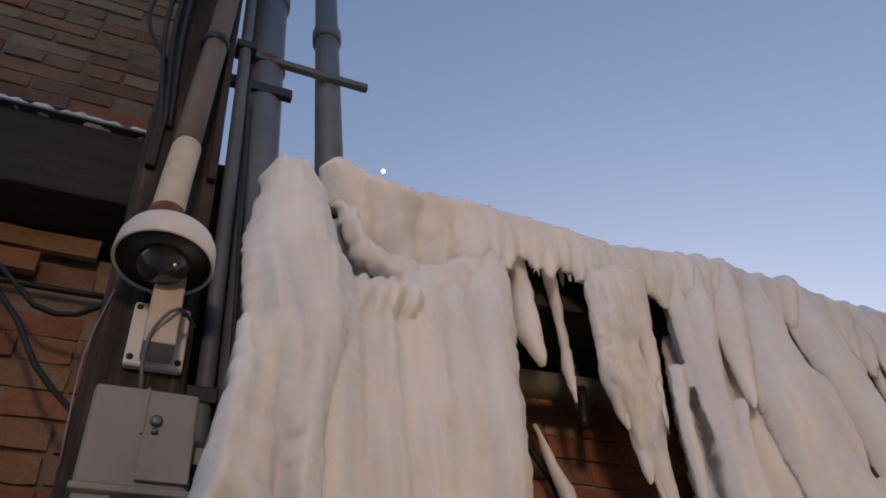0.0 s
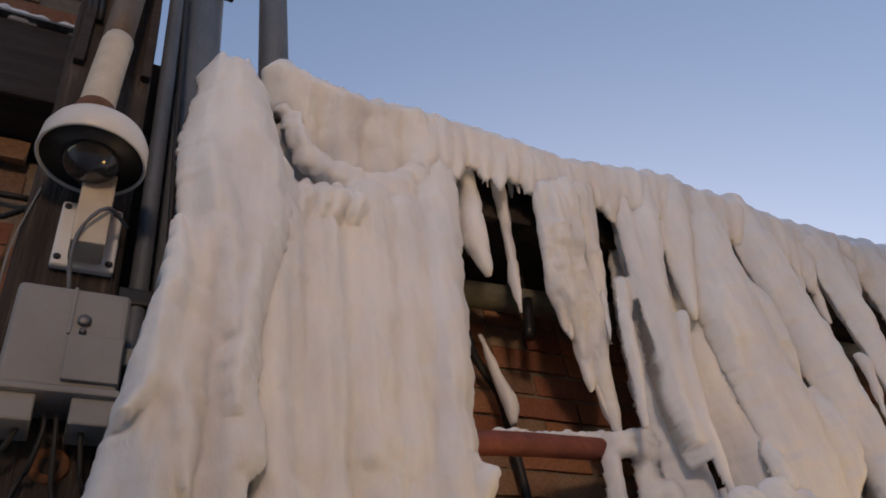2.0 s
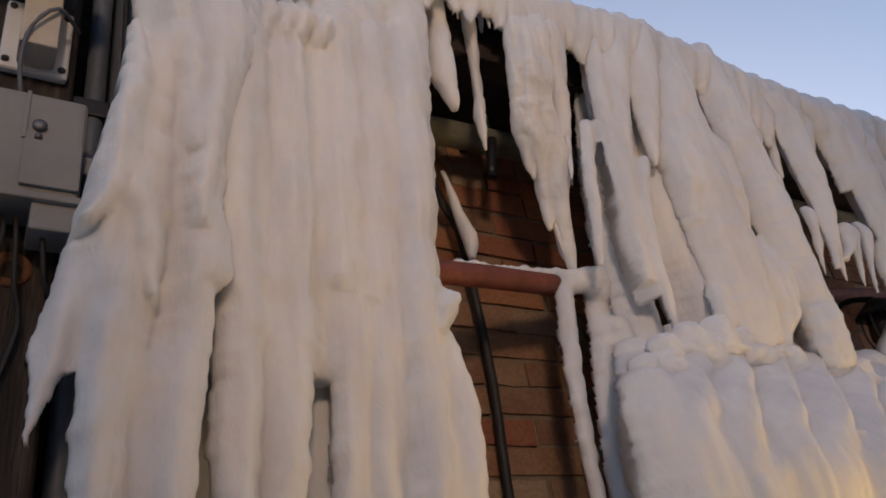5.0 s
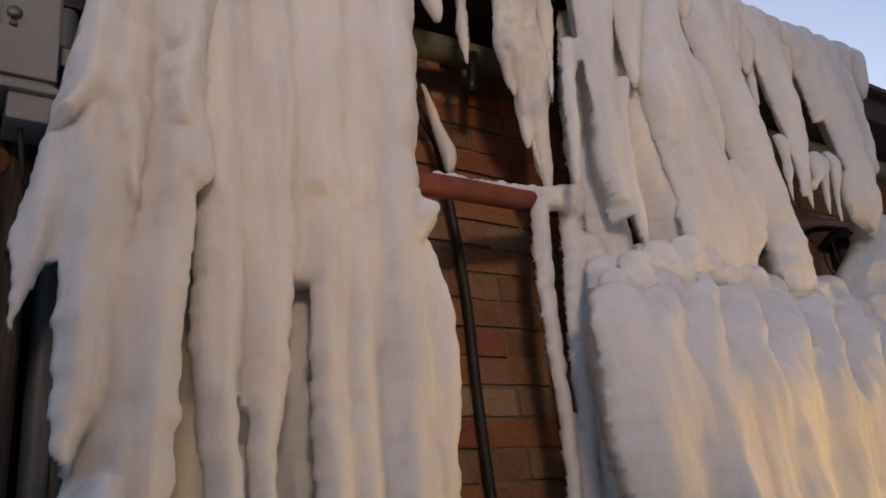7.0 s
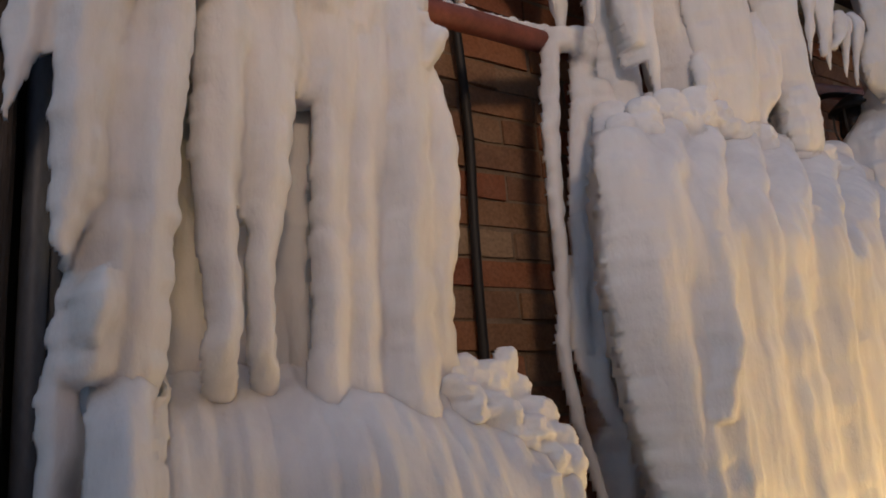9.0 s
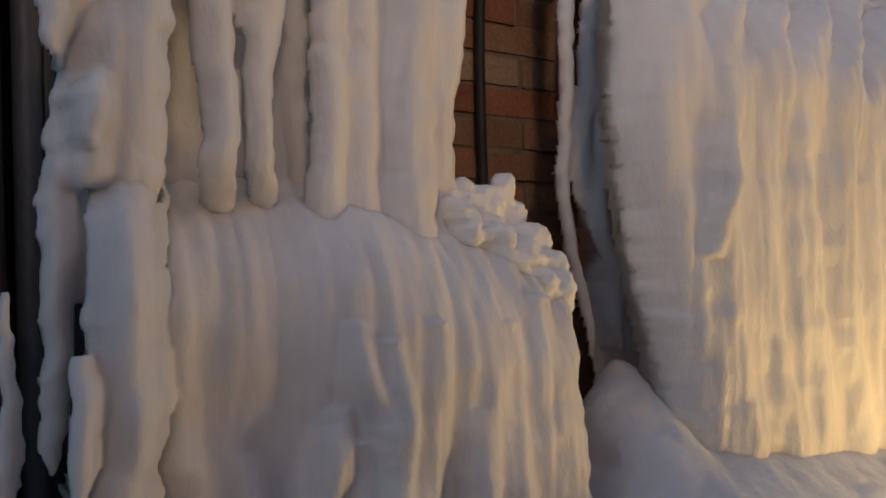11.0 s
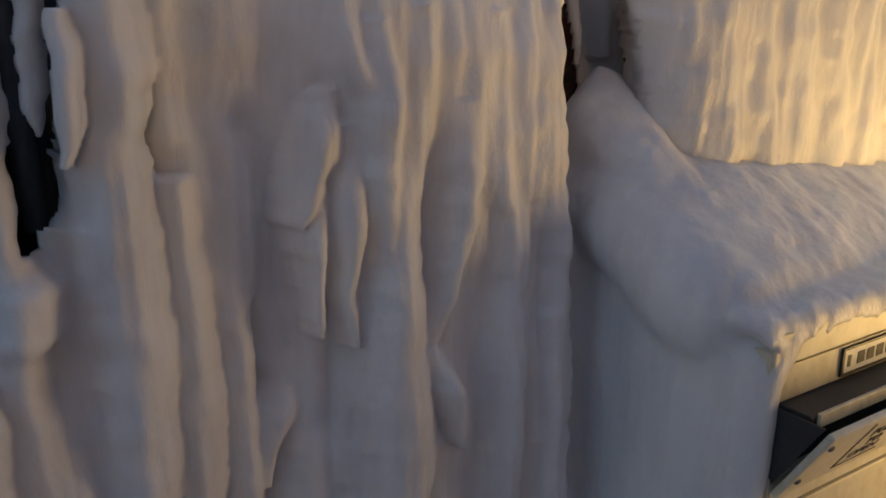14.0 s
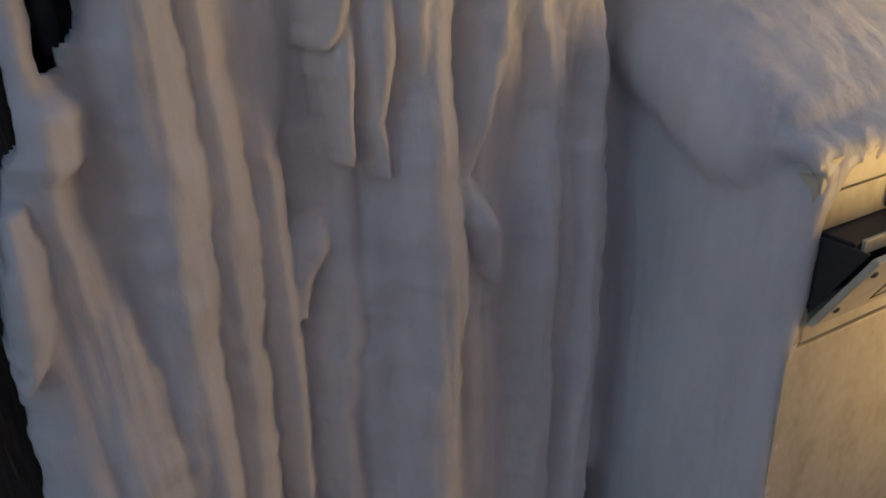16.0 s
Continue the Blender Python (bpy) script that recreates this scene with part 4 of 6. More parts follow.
runnel(mound, (0.247, 1.130, 2.076, 0.0244), (0.231, 1.080, 1.986, 0.0323), (0.215, 1.030, 1.909, 0.0343), (0.204, 1.000, 1.834, 0.0356), (0.202, 1.000, 1.768, 0.0346), (0.208, 1.000, 1.672, 0.0338), (0.197, 1.000, 1.611, 0.0304), (0.196, 1.000, 1.528, 0.0362), (0.197, 1.000, 1.439, 0.0351), (0.195, 1.000, 1.337, 0.0364), (0.189, 1.000, 1.228, 0.0364), (0.183, 1.000, 1.093, 0.0339), (0.163, 1.000, 0.492, 0.0390), (0.153, 1.000, 0.000, 0.0407), sink=0.01)
runnel(mound, (0.274, 1.030, 1.537, 0.0259), (0.274, 1.030, 1.464, 0.0280), (0.272, 1.030, 1.372, 0.0275), (0.269, 1.030, 1.266, 0.0314), (0.262, 1.030, 1.145, 0.0325), (0.254, 1.030, 1.042, 0.0290), (0.234, 1.030, 0.469, 0.0333), (0.224, 1.030, 0.000, 0.0347), sink=0.8)
runnel(mound, (0.342, 1.050, 1.504, 0.0277), (0.339, 1.050, 1.395, 0.0187), (0.337, 1.050, 1.302, 0.0163), (0.336, 1.050, 1.203, 0.0168), (0.333, 1.050, 1.079, 0.0167), (0.328, 1.050, 0.995, 0.0138), (0.308, 1.050, 0.448, 0.0159), (0.298, 1.050, 0.000, 0.0166), sink=0.8)
runnel(mound, (0.296, 1.090, 1.709, 0.0389), (0.296, 1.090, 1.621, 0.0402), (0.320, 1.090, 1.501, 0.0368), (0.320, 1.090, 1.420, 0.0291), (0.322, 1.090, 1.389, 0.0133), sink=0.8)
runnel(mound, (0.339, 1.090, 1.707, 0.0399), (0.340, 1.090, 1.617, 0.0412), (0.356, 1.090, 1.496, 0.0376), (0.357, 1.090, 1.413, 0.0297), (0.360, 1.090, 1.381, 0.0135), sink=0.8)
runnel(mound, (0.401, 1.270, 1.504, 0.0453), (0.374, 1.270, 1.239, 0.0394), (0.361, 1.270, 0.848, 0.0434), (0.341, 1.270, 0.381, 0.0499), (0.331, 1.270, 0.000, 0.0521), sink=0.8)
runnel(mound, (0.454, 1.270, 1.497, 0.0465), (0.429, 1.270, 1.224, 0.0404), (0.422, 1.270, 0.820, 0.0447), (0.402, 1.270, 0.369, 0.0514), (0.392, 1.270, 0.000, 0.0536), sink=0.8)
runnel(mound, (0.518, 1.270, 1.488, 0.0479), (0.498, 1.270, 1.206, 0.0418), (0.487, 1.270, 0.790, 0.0461), (0.467, 1.270, 0.355, 0.0530), (0.457, 1.270, 0.000, 0.0553), sink=0.8)
runnel(mound, (0.160, 0.965, 1.742, 0.0101), (0.162, 0.965, 1.720, 0.0140), (0.157, 0.965, 1.681, 0.0107), (0.153, 0.965, 1.636, 0.0107), (0.148, 0.965, 1.594, 0.0039), sink=0.8)
runnel(mound, (0.097, 1.000, 1.485, 0.0196), (0.094, 1.000, 1.465, 0.0302), (0.088, 1.000, 1.419, 0.0342), sink=0.8)
runnel(mound, (0.090, 1.000, 1.400, 0.0417), (0.083, 1.000, 1.322, 0.0588), (0.094, 1.000, 1.241, 0.0585), (0.097, 1.000, 1.140, 0.0688), (0.077, 1.000, 0.513, 0.0792), (0.067, 1.000, 0.000, 0.0826), sink=0.8)
runnel(mound, (0.067, 1.000, 1.393, 0.0212), (0.057, 1.000, 1.317, 0.0362), (0.050, 1.000, 1.222, 0.0499), (0.048, 1.000, 1.155, 0.0512), (0.028, 1.000, 0.520, 0.0589), (0.018, 1.000, 0.000, 0.0614), sink=0.8)
runnel(mound, (0.142, 1.020, 1.509, 0.0180), (0.140, 1.020, 1.434, 0.0309), (0.140, 1.020, 1.339, 0.0384), (0.142, 1.020, 1.220, 0.0402), (0.122, 1.020, 0.549, 0.0462), (0.112, 1.020, 0.000, 0.0483), sink=0.8)
runnel(mound, (0.193, 1.060, 1.619, 0.0307), (0.177, 1.060, 1.496, 0.0383), (0.160, 1.060, 1.362, 0.0399), sink=0.8)
runnel(mound, (0.035, 0.970, 1.363, 0.0102), (0.032, 0.970, 1.312, 0.0139), (0.024, 0.970, 1.255, 0.0153), (0.016, 0.970, 1.202, 0.0084), (0.007, 0.970, 1.170, 0.0030), sink=0.8)
runnel(mound, (0.098, 1.000, 1.811, 0.0044), (0.096, 1.000, 1.756, 0.0072), (0.098, 1.000, 1.705, 0.0089), (0.099, 1.000, 1.666, 0.0123), (0.093, 1.000, 1.616, 0.0168), (0.084, 1.000, 1.549, 0.0168), (0.064, 1.000, 0.697, 0.0193), (0.054, 1.000, 0.000, 0.0201), sink=1)
runnel(mound, (0.310, 1.100, 1.671, 0.0334), (0.291, 1.100, 1.504, 0.0351), (0.276, 1.100, 1.319, 0.0371), (0.248, 1.100, 1.002, 0.0405), (0.228, 1.100, 0.451, 0.0465), (0.218, 1.100, 0.000, 0.0486), sink=0.8)
runnel(mound, (0.267, 1.100, 1.673, 0.0391), (0.254, 1.100, 1.510, 0.0412), (0.239, 1.100, 1.328, 0.0435), (0.207, 1.100, 1.022, 0.0473), (0.187, 1.100, 0.460, 0.0544), (0.177, 1.100, 0.000, 0.0568), sink=0.8)
tagged(skin("ice_mound", mound, ICE, blend=0.008, flute=0.012, lump=0.007), "grey white fluted ice mound under the icefall", "ice mound", "ice mounds")

# ---- broken snow on the mound's ledge ----

ledge = []
knob(ledge, 0.734, 1.088, 1.902, 0.0134)
knob(ledge, 0.788, 1.069, 1.869, 0.0158)
knob(ledge, 0.724, 1.087, 1.869, 0.0121)
knob(ledge, 0.848, 1.058, 1.799, 0.0095)
knob(ledge, 0.826, 1.068, 1.847, 0.0152)
knob(ledge, 0.796, 1.066, 1.831, 0.0135)
knob(ledge, 0.723, 1.085, 1.873, 0.0121)
knob(ledge, 0.843, 1.064, 1.823, 0.0170)
knob(ledge, 0.775, 1.080, 1.885, 0.0168)
knob(ledge, 0.839, 1.056, 1.806, 0.0101)
knob(ledge, 0.873, 1.052, 1.765, 0.0110)
knob(ledge, 0.779, 1.075, 1.875, 0.0134)
knob(ledge, 0.817, 1.071, 1.849, 0.0169)
knob(ledge, 0.877, 1.057, 1.793, 0.0097)
knob(ledge, 0.876, 1.057, 1.784, 0.0137)
knob(ledge, 0.811, 1.064, 1.820, 0.0134)
knob(ledge, 0.722, 1.086, 1.874, 0.0169)
knob(ledge, 0.716, 1.096, 1.906, 0.0091)
knob(ledge, 0.754, 1.085, 1.873, 0.0082)
knob(ledge, 0.784, 1.069, 1.842, 0.0110)
knob(ledge, 0.882, 1.056, 1.792, 0.0180)
knob(ledge, 0.727, 1.085, 1.885, 0.0080)
knob(ledge, 0.720, 1.090, 1.891, 0.0091)
knob(ledge, 0.710, 1.098, 1.912, 0.0167)
knob(ledge, 0.856, 1.055, 1.790, 0.0131)
knob(ledge, 0.815, 1.068, 1.844, 0.0139)
knob(ledge, 0.748, 1.130, 1.941, 0.0248)
knob(ledge, 0.830, 1.130, 1.955, 0.0221)
knob(ledge, 0.796, 1.130, 1.927, 0.0289)
knob(ledge, 0.849, 1.130, 1.900, 0.0293)
knob(ledge, 0.759, 1.130, 1.908, 0.0318)
knob(ledge, 0.709, 1.130, 1.928, 0.0225)
knob(ledge, 0.869, 1.100, 1.858, 0.0313)
knob(ledge, 0.887, 1.080, 1.814, 0.0293)
knob(ledge, 0.887, 1.060, 1.768, 0.0236)
knob(ledge, 0.831, 1.090, 1.830, 0.0324)
knob(ledge, 0.782, 1.100, 1.843, 0.0336)
knob(ledge, 0.732, 1.120, 1.868, 0.0333)
knob(ledge, 0.791, 1.140, 1.901, 0.0346)
knob(ledge, 0.845, 1.060, 1.789, 0.0267)
knob(ledge, 0.682, 1.140, 1.888, 0.0277)
knob(ledge, 0.628, 1.150, 1.902, 0.0238)
tagged(skin("snow_ledge", ledge, SNOW, step=0.004, blend=0.012, flute=0.0, ripple=0.002, crumb=0.014), "crumbled frosted snow on an ice mound", "snow")

# ---- second frozen fall ----

column, backing, fringe = [], [], []
runnel(column, (1.547, 1.100, 3.355, 0.0799), (1.510, 1.100, 3.081, 0.1056), (1.510, 1.100, 2.854, 0.1039), (1.528, 1.100, 2.672, 0.1035), (1.525, 1.100, 2.507, 0.0879))
runnel(column, (1.708, 1.080, 3.388, 0.0661), (1.726, 1.080, 3.178, 0.0783), (1.742, 1.080, 2.989, 0.0744), (1.746, 1.080, 2.783, 0.0784), (1.750, 1.080, 2.600, 0.0740), (1.752, 1.080, 2.463, 0.0681))
runnel(column, (1.427, 1.080, 2.621, 0.0123), (1.419, 1.080, 2.567, 0.0217), (1.418, 1.080, 2.502, 0.0235), (1.413, 1.080, 2.453, 0.0161), sink=1)
runnel(column, (1.449, 1.060, 3.091, 0.0172), (1.448, 1.060, 2.983, 0.0332), (1.447, 1.060, 2.881, 0.0268), (1.437, 1.060, 2.785, 0.0078), sink=1)
runnel(column, (1.592, 1.050, 3.120, 0.0178), (1.598, 1.050, 2.991, 0.0315), (1.594, 1.050, 2.837, 0.0300), (1.600, 1.050, 2.728, 0.0105), sink=1)
runnel(column, (1.641, 1.050, 2.765, 0.0134), (1.634, 1.050, 2.659, 0.0285), (1.628, 1.050, 2.560, 0.0300), (1.593, 1.050, 2.478, 0.0120), sink=1)
runnel(column, (1.727, 1.050, 2.548, 0.0412), (1.727, 1.050, 2.502, 0.0490), (1.718, 1.050, 2.442, 0.0456))
runnel(backing, (1.357, 1.180, 3.304, 0.0560), (1.291, 1.180, 2.999, 0.0645), (1.259, 1.180, 2.767, 0.0646), (1.260, 1.180, 2.599, 0.0609), (1.277, 1.180, 2.485, 0.0587))
runnel(backing, (1.505, 1.170, 3.339, 0.0806), (1.430, 1.170, 3.022, 0.0798), (1.424, 1.170, 2.786, 0.0834), (1.446, 1.170, 2.585, 0.0834), (1.451, 1.170, 2.493, 0.0736))
runnel(backing, (1.800, 1.160, 3.372, 0.1027), (1.824, 1.160, 3.061, 0.0950), (1.808, 1.160, 2.805, 0.0880), (1.795, 1.160, 2.584, 0.0820))
runnel(fringe, (1.359, 1.080, 3.362, 0.0552), (1.322, 1.080, 3.206, 0.0523), (1.278, 1.080, 3.027, 0.0408), (1.241, 1.080, 2.839, 0.0330), (1.224, 1.080, 2.690, 0.0168), (1.222, 1.080, 2.594, 0.0046))
runnel(fringe, (1.465, 1.080, 3.376, 0.0566), (1.423, 1.080, 3.196, 0.0503), (1.391, 1.080, 3.055, 0.0338), (1.370, 1.080, 2.962, 0.0163), (1.368, 1.080, 2.935, 0.0054))
runnel(fringe, (1.315, 1.070, 2.926, 0.0159), (1.268, 1.070, 2.792, 0.0213), (1.245, 1.070, 2.647, 0.0177), (1.245, 1.070, 2.550, 0.0125), (1.248, 1.070, 2.481, 0.0044))
runnel(fringe, (1.272, 1.080, 3.333, 0.0328), (1.248, 1.080, 3.127, 0.0279), (1.228, 1.080, 2.947, 0.0210), (1.221, 1.080, 2.775, 0.0197), (1.216, 1.080, 2.662, 0.0118), (1.212, 1.080, 2.596, 0.0046))
runnel(fringe, (1.193, 1.100, 3.021, 0.0215), (1.152, 1.100, 2.850, 0.0176), (1.134, 1.100, 2.730, 0.0120), (1.113, 1.100, 2.635, 0.0069))
runnel(fringe, (1.248, 1.120, 2.914, 0.0238), (1.220, 1.120, 2.727, 0.0246), (1.219, 1.120, 2.644, 0.0191), (1.219, 1.120, 2.565, 0.0093))
second = thing("ice_fall", "second milky icefall ending in a snowy shoulder", "icefall", "icefalls")
skin("column", column, ICE, parent=second)
skin("back_sheet", backing, ICE, flute=0.004, blend=0.016, parent=second)
skin("fringe", fringe, ICE, step=0.004, flute=0.004, ripple=0.003, parent=second)

# ---- second mound ----

tail = []
runnel(tail, (1.322, 1.260, 2.655, 0.0677), (1.246, 1.260, 2.374, 0.0654), (1.202, 1.260, 2.119, 0.0590), (1.187, 1.260, 1.809, 0.0641), (1.202, 1.260, 1.635, 0.0602), (1.208, 1.260, 1.470, 0.0585))
runnel(tail, (1.115, 1.220, 2.664, 0.0200), (1.092, 1.220, 2.539, 0.0218), (1.078, 1.220, 2.381, 0.0199), (1.072, 1.220, 2.247, 0.0170), (1.065, 1.220, 2.109, 0.0154), (1.044, 1.220, 1.949, 0.0148), (1.092, 1.220, 1.733, 0.0109), (1.099, 1.220, 1.645, 0.0044))
runnel(tail, (1.179, 1.220, 2.663, 0.0306), (1.206, 1.220, 2.642, 0.0359), (1.173, 1.220, 2.511, 0.0248), (1.144, 1.220, 2.351, 0.0226), (1.119, 1.220, 2.167, 0.0227), (1.093, 1.220, 1.989, 0.0239), (1.154, 1.220, 1.819, 0.0221), (1.168, 1.220, 1.663, 0.0112))
runnel(tail, (1.167, 1.200, 2.653, 0.0302), (1.257, 1.200, 2.611, 0.0437), (1.233, 1.200, 2.512, 0.0425), (1.187, 1.200, 2.348, 0.0263), (1.164, 1.200, 2.211, 0.0231), (1.146, 1.200, 2.050, 0.0244), (1.119, 1.200, 1.891, 0.0254), (1.203, 1.200, 1.751, 0.0224))
runnel(tail, (1.321, 1.230, 2.581, 0.0528), (1.257, 1.230, 2.326, 0.0494), (1.213, 1.230, 2.055, 0.0415), (1.236, 1.230, 1.808, 0.0459))
knob(tail, 1.133, 1.200, 2.649, 0.0249)
knob(tail, 1.167, 1.200, 2.650, 0.0302)
knob(tail, 1.210, 1.200, 2.650, 0.0408)
knob(tail, 1.257, 1.200, 2.628, 0.0438)
knob(tail, 1.264, 1.200, 2.579, 0.0461)
knob(tail, 1.224, 1.200, 2.524, 0.0425)
knob(tail, 1.253, 1.200, 2.501, 0.0427)
tagged(skin("pipe_ice", tail, ICE, flute=0.005), "shaded milky ice hanging from a red pipe", "ice")
shoulder = []
runnel(shoulder, (1.203, 1.160, 2.457, 0.0530), (1.142, 1.100, 2.387, 0.0633), (1.082, 1.050, 2.292, 0.0634), (1.064, 1.040, 2.205, 0.0532), (1.058, 1.040, 2.021, 0.0450), (1.091, 1.040, 1.804, 0.0409), (1.135, 1.040, 1.614, 0.0441), (1.150, 1.040, 1.521, 0.0445))
runnel(shoulder, (1.256, 1.160, 2.399, 0.0727), (1.124, 1.052, 2.212, 0.0633), (1.118, 1.052, 2.022, 0.0605), (1.150, 1.052, 1.804, 0.0563), (1.197, 1.052, 1.545, 0.0580))
runnel(shoulder, (1.327, 1.160, 2.495, 0.0555), (1.258, 1.100, 2.421, 0.0663), (1.162, 1.030, 2.310, 0.0649), (1.107, 1.000, 2.196, 0.0528), (1.083, 1.000, 2.013, 0.0443), (1.123, 1.000, 1.803, 0.0405), (1.161, 1.000, 1.591, 0.0435), (1.177, 1.000, 1.499, 0.0440))
runnel(shoulder, (1.384, 1.160, 2.434, 0.0762), (1.169, 1.012, 2.203, 0.0630), (1.144, 1.012, 2.015, 0.0597), (1.184, 1.012, 1.803, 0.0557), (1.225, 1.012, 1.522, 0.0574))
runnel(shoulder, (1.454, 1.160, 2.506, 0.0579), (1.378, 1.100, 2.430, 0.0691), (1.265, 1.022, 2.312, 0.0671), (1.192, 0.985, 2.175, 0.0539), (1.160, 0.985, 2.010, 0.0453), (1.179, 0.985, 1.783, 0.0411), (1.204, 0.985, 1.573, 0.0439), (1.220, 0.985, 1.480, 0.0444))
runnel(shoulder, (1.514, 1.160, 2.443, 0.0795), (1.258, 0.997, 2.182, 0.0643), (1.226, 0.997, 2.011, 0.0611), (1.243, 0.997, 1.782, 0.0566), (1.270, 0.997, 1.503, 0.0579))
runnel(shoulder, (1.585, 1.160, 2.496, 0.0601), (1.501, 1.100, 2.418, 0.0717), (1.382, 1.015, 2.297, 0.0694), (1.309, 0.970, 2.172, 0.0558), (1.283, 0.970, 2.006, 0.0471), (1.292, 0.970, 1.730, 0.0427), (1.319, 0.970, 1.542, 0.0456), (1.337, 0.970, 1.445, 0.0461))
runnel(shoulder, (1.648, 1.160, 2.430, 0.0825), (1.382, 0.982, 2.180, 0.0667), (1.356, 0.982, 2.008, 0.0636), (1.363, 0.982, 1.727, 0.0589), (1.392, 0.982, 1.468, 0.0603))
runnel(shoulder, (1.731, 1.160, 2.500, 0.0627), (1.639, 1.100, 2.421, 0.0748), (1.513, 1.018, 2.297, 0.0726), (1.442, 0.975, 2.181, 0.0588), (1.395, 0.975, 2.006, 0.0493), (1.410, 0.975, 1.726, 0.0448), (1.436, 0.975, 1.507, 0.0479), (1.457, 0.975, 1.405, 0.0484))
runnel(shoulder, (1.799, 1.160, 2.431, 0.0861), (1.522, 0.987, 2.189, 0.0703), (1.475, 0.987, 2.007, 0.0666), (1.487, 0.987, 1.723, 0.0619), (1.517, 0.987, 1.427, 0.0633))
runnel(shoulder, (1.878, 1.160, 2.503, 0.0653), (1.777, 1.100, 2.422, 0.0779), (1.635, 1.012, 2.293, 0.0753), (1.549, 0.965, 2.166, 0.0606), (1.512, 0.965, 2.003, 0.0512), (1.518, 0.965, 1.722, 0.0464), (1.545, 0.965, 1.473, 0.0496), (1.568, 0.965, 1.366, 0.0502))
runnel(shoulder, (1.949, 1.160, 2.431, 0.0897), (1.636, 0.977, 2.173, 0.0725), (1.599, 0.977, 2.005, 0.0692), (1.602, 0.977, 1.719, 0.0641), (1.633, 0.977, 1.389, 0.0657))
runnel(shoulder, (2.025, 1.160, 2.480, 0.0676), (1.915, 1.100, 2.399, 0.0806), (1.777, 1.015, 2.272, 0.0785), (1.694, 0.970, 2.136, 0.0634), (1.666, 0.970, 1.979, 0.0538), (1.666, 0.970, 1.693, 0.0491), (1.685, 0.970, 1.419, 0.0523), (1.712, 0.970, 1.305, 0.0530))
runnel(shoulder, (2.100, 1.160, 2.406, 0.0929), (1.789, 0.982, 2.143, 0.0759), (1.762, 0.982, 1.980, 0.0729), (1.759, 0.982, 1.689, 0.0679), (1.783, 0.982, 1.328, 0.0694))
runnel(shoulder, (2.176, 1.160, 2.413, 0.0695), (2.056, 1.100, 2.334, 0.0829), (1.923, 1.020, 2.213, 0.0813), (1.847, 0.980, 2.079, 0.0661), (1.844, 0.980, 1.929, 0.0568), (1.879, 0.980, 1.646, 0.0530), (1.891, 0.980, 1.350, 0.0563), (1.922, 0.980, 1.227, 0.0571))
runnel(shoulder, (2.254, 1.160, 2.335, 0.0956), (1.951, 0.992, 2.084, 0.0792), (1.951, 0.992, 1.927, 0.0770), (1.985, 0.992, 1.639, 0.0734), (2.002, 0.992, 1.250, 0.0748))
runnel(shoulder, (2.341, 1.160, 2.325, 0.0715), (2.211, 1.100, 2.250, 0.0853), (2.089, 1.030, 2.137, 0.0845), (2.027, 1.000, 2.005, 0.0695), (2.050, 1.000, 1.874, 0.0605), (2.151, 1.000, 1.560, 0.0582), (2.167, 1.000, 1.248, 0.0619), (2.205, 1.000, 1.111, 0.0629))
runnel(shoulder, (2.423, 1.160, 2.244, 0.0983), (2.139, 1.012, 2.007, 0.0833), (2.168, 1.012, 1.870, 0.0820), (2.275, 1.012, 1.550, 0.0808), (2.298, 1.012, 1.134, 0.0824))
runnel(shoulder, (1.169, 0.942, 2.141, 0.0080), (1.176, 0.942, 2.080, 0.0148), (1.170, 0.942, 2.011, 0.0154), (1.158, 0.942, 1.945, 0.0085), (1.149, 0.942, 1.909, 0.0037), sink=1)
runnel(shoulder, (1.371, 0.942, 2.196, 0.0087), (1.400, 0.942, 2.141, 0.0163), (1.399, 0.942, 2.097, 0.0065), sink=1)
runnel(shoulder, (1.352, 0.942, 2.063, 0.0084), (1.360, 0.942, 2.031, 0.0125), (1.369, 0.942, 2.010, 0.0042), sink=1)
runnel(shoulder, (1.316, 0.942, 2.237, 0.0108), (1.329, 0.942, 2.171, 0.0192), (1.320, 0.942, 2.105, 0.0084), sink=1)
runnel(shoulder, (1.521, 0.942, 2.230, 0.0092), (1.543, 0.942, 2.147, 0.0183), (1.544, 0.942, 2.066, 0.0180), (1.531, 0.942, 1.999, 0.0066), sink=1)
runnel(shoulder, (1.178, 0.942, 2.002, 0.0077), (1.153, 0.942, 1.908, 0.0131), (1.136, 0.942, 1.838, 0.0109), sink=1)
runnel(shoulder, (1.129, 1.100, 2.367, 0.0403), (1.102, 1.100, 2.271, 0.0500), (1.088, 1.100, 2.115, 0.0481), (1.085, 1.100, 1.991, 0.0447), (1.116, 1.100, 1.805, 0.0449), (1.153, 1.100, 1.649, 0.0459), (1.176, 1.100, 1.520, 0.0423))
runnel(shoulder, (1.092, 1.060, 2.348, 0.0432), (1.070, 1.060, 2.233, 0.0522), (1.055, 1.060, 2.064, 0.0499), (1.086, 1.060, 1.805, 0.0433), (1.129, 1.060, 1.653, 0.0484), (1.152, 1.060, 1.529, 0.0450))
tagged(skin("ice_mound", shoulder, ICE, step=0.006, blend=0.017), "broad fluted ice mound lit yellow on one side", "ice mound", "ice mounds")

# ---- snow on the second mound ----

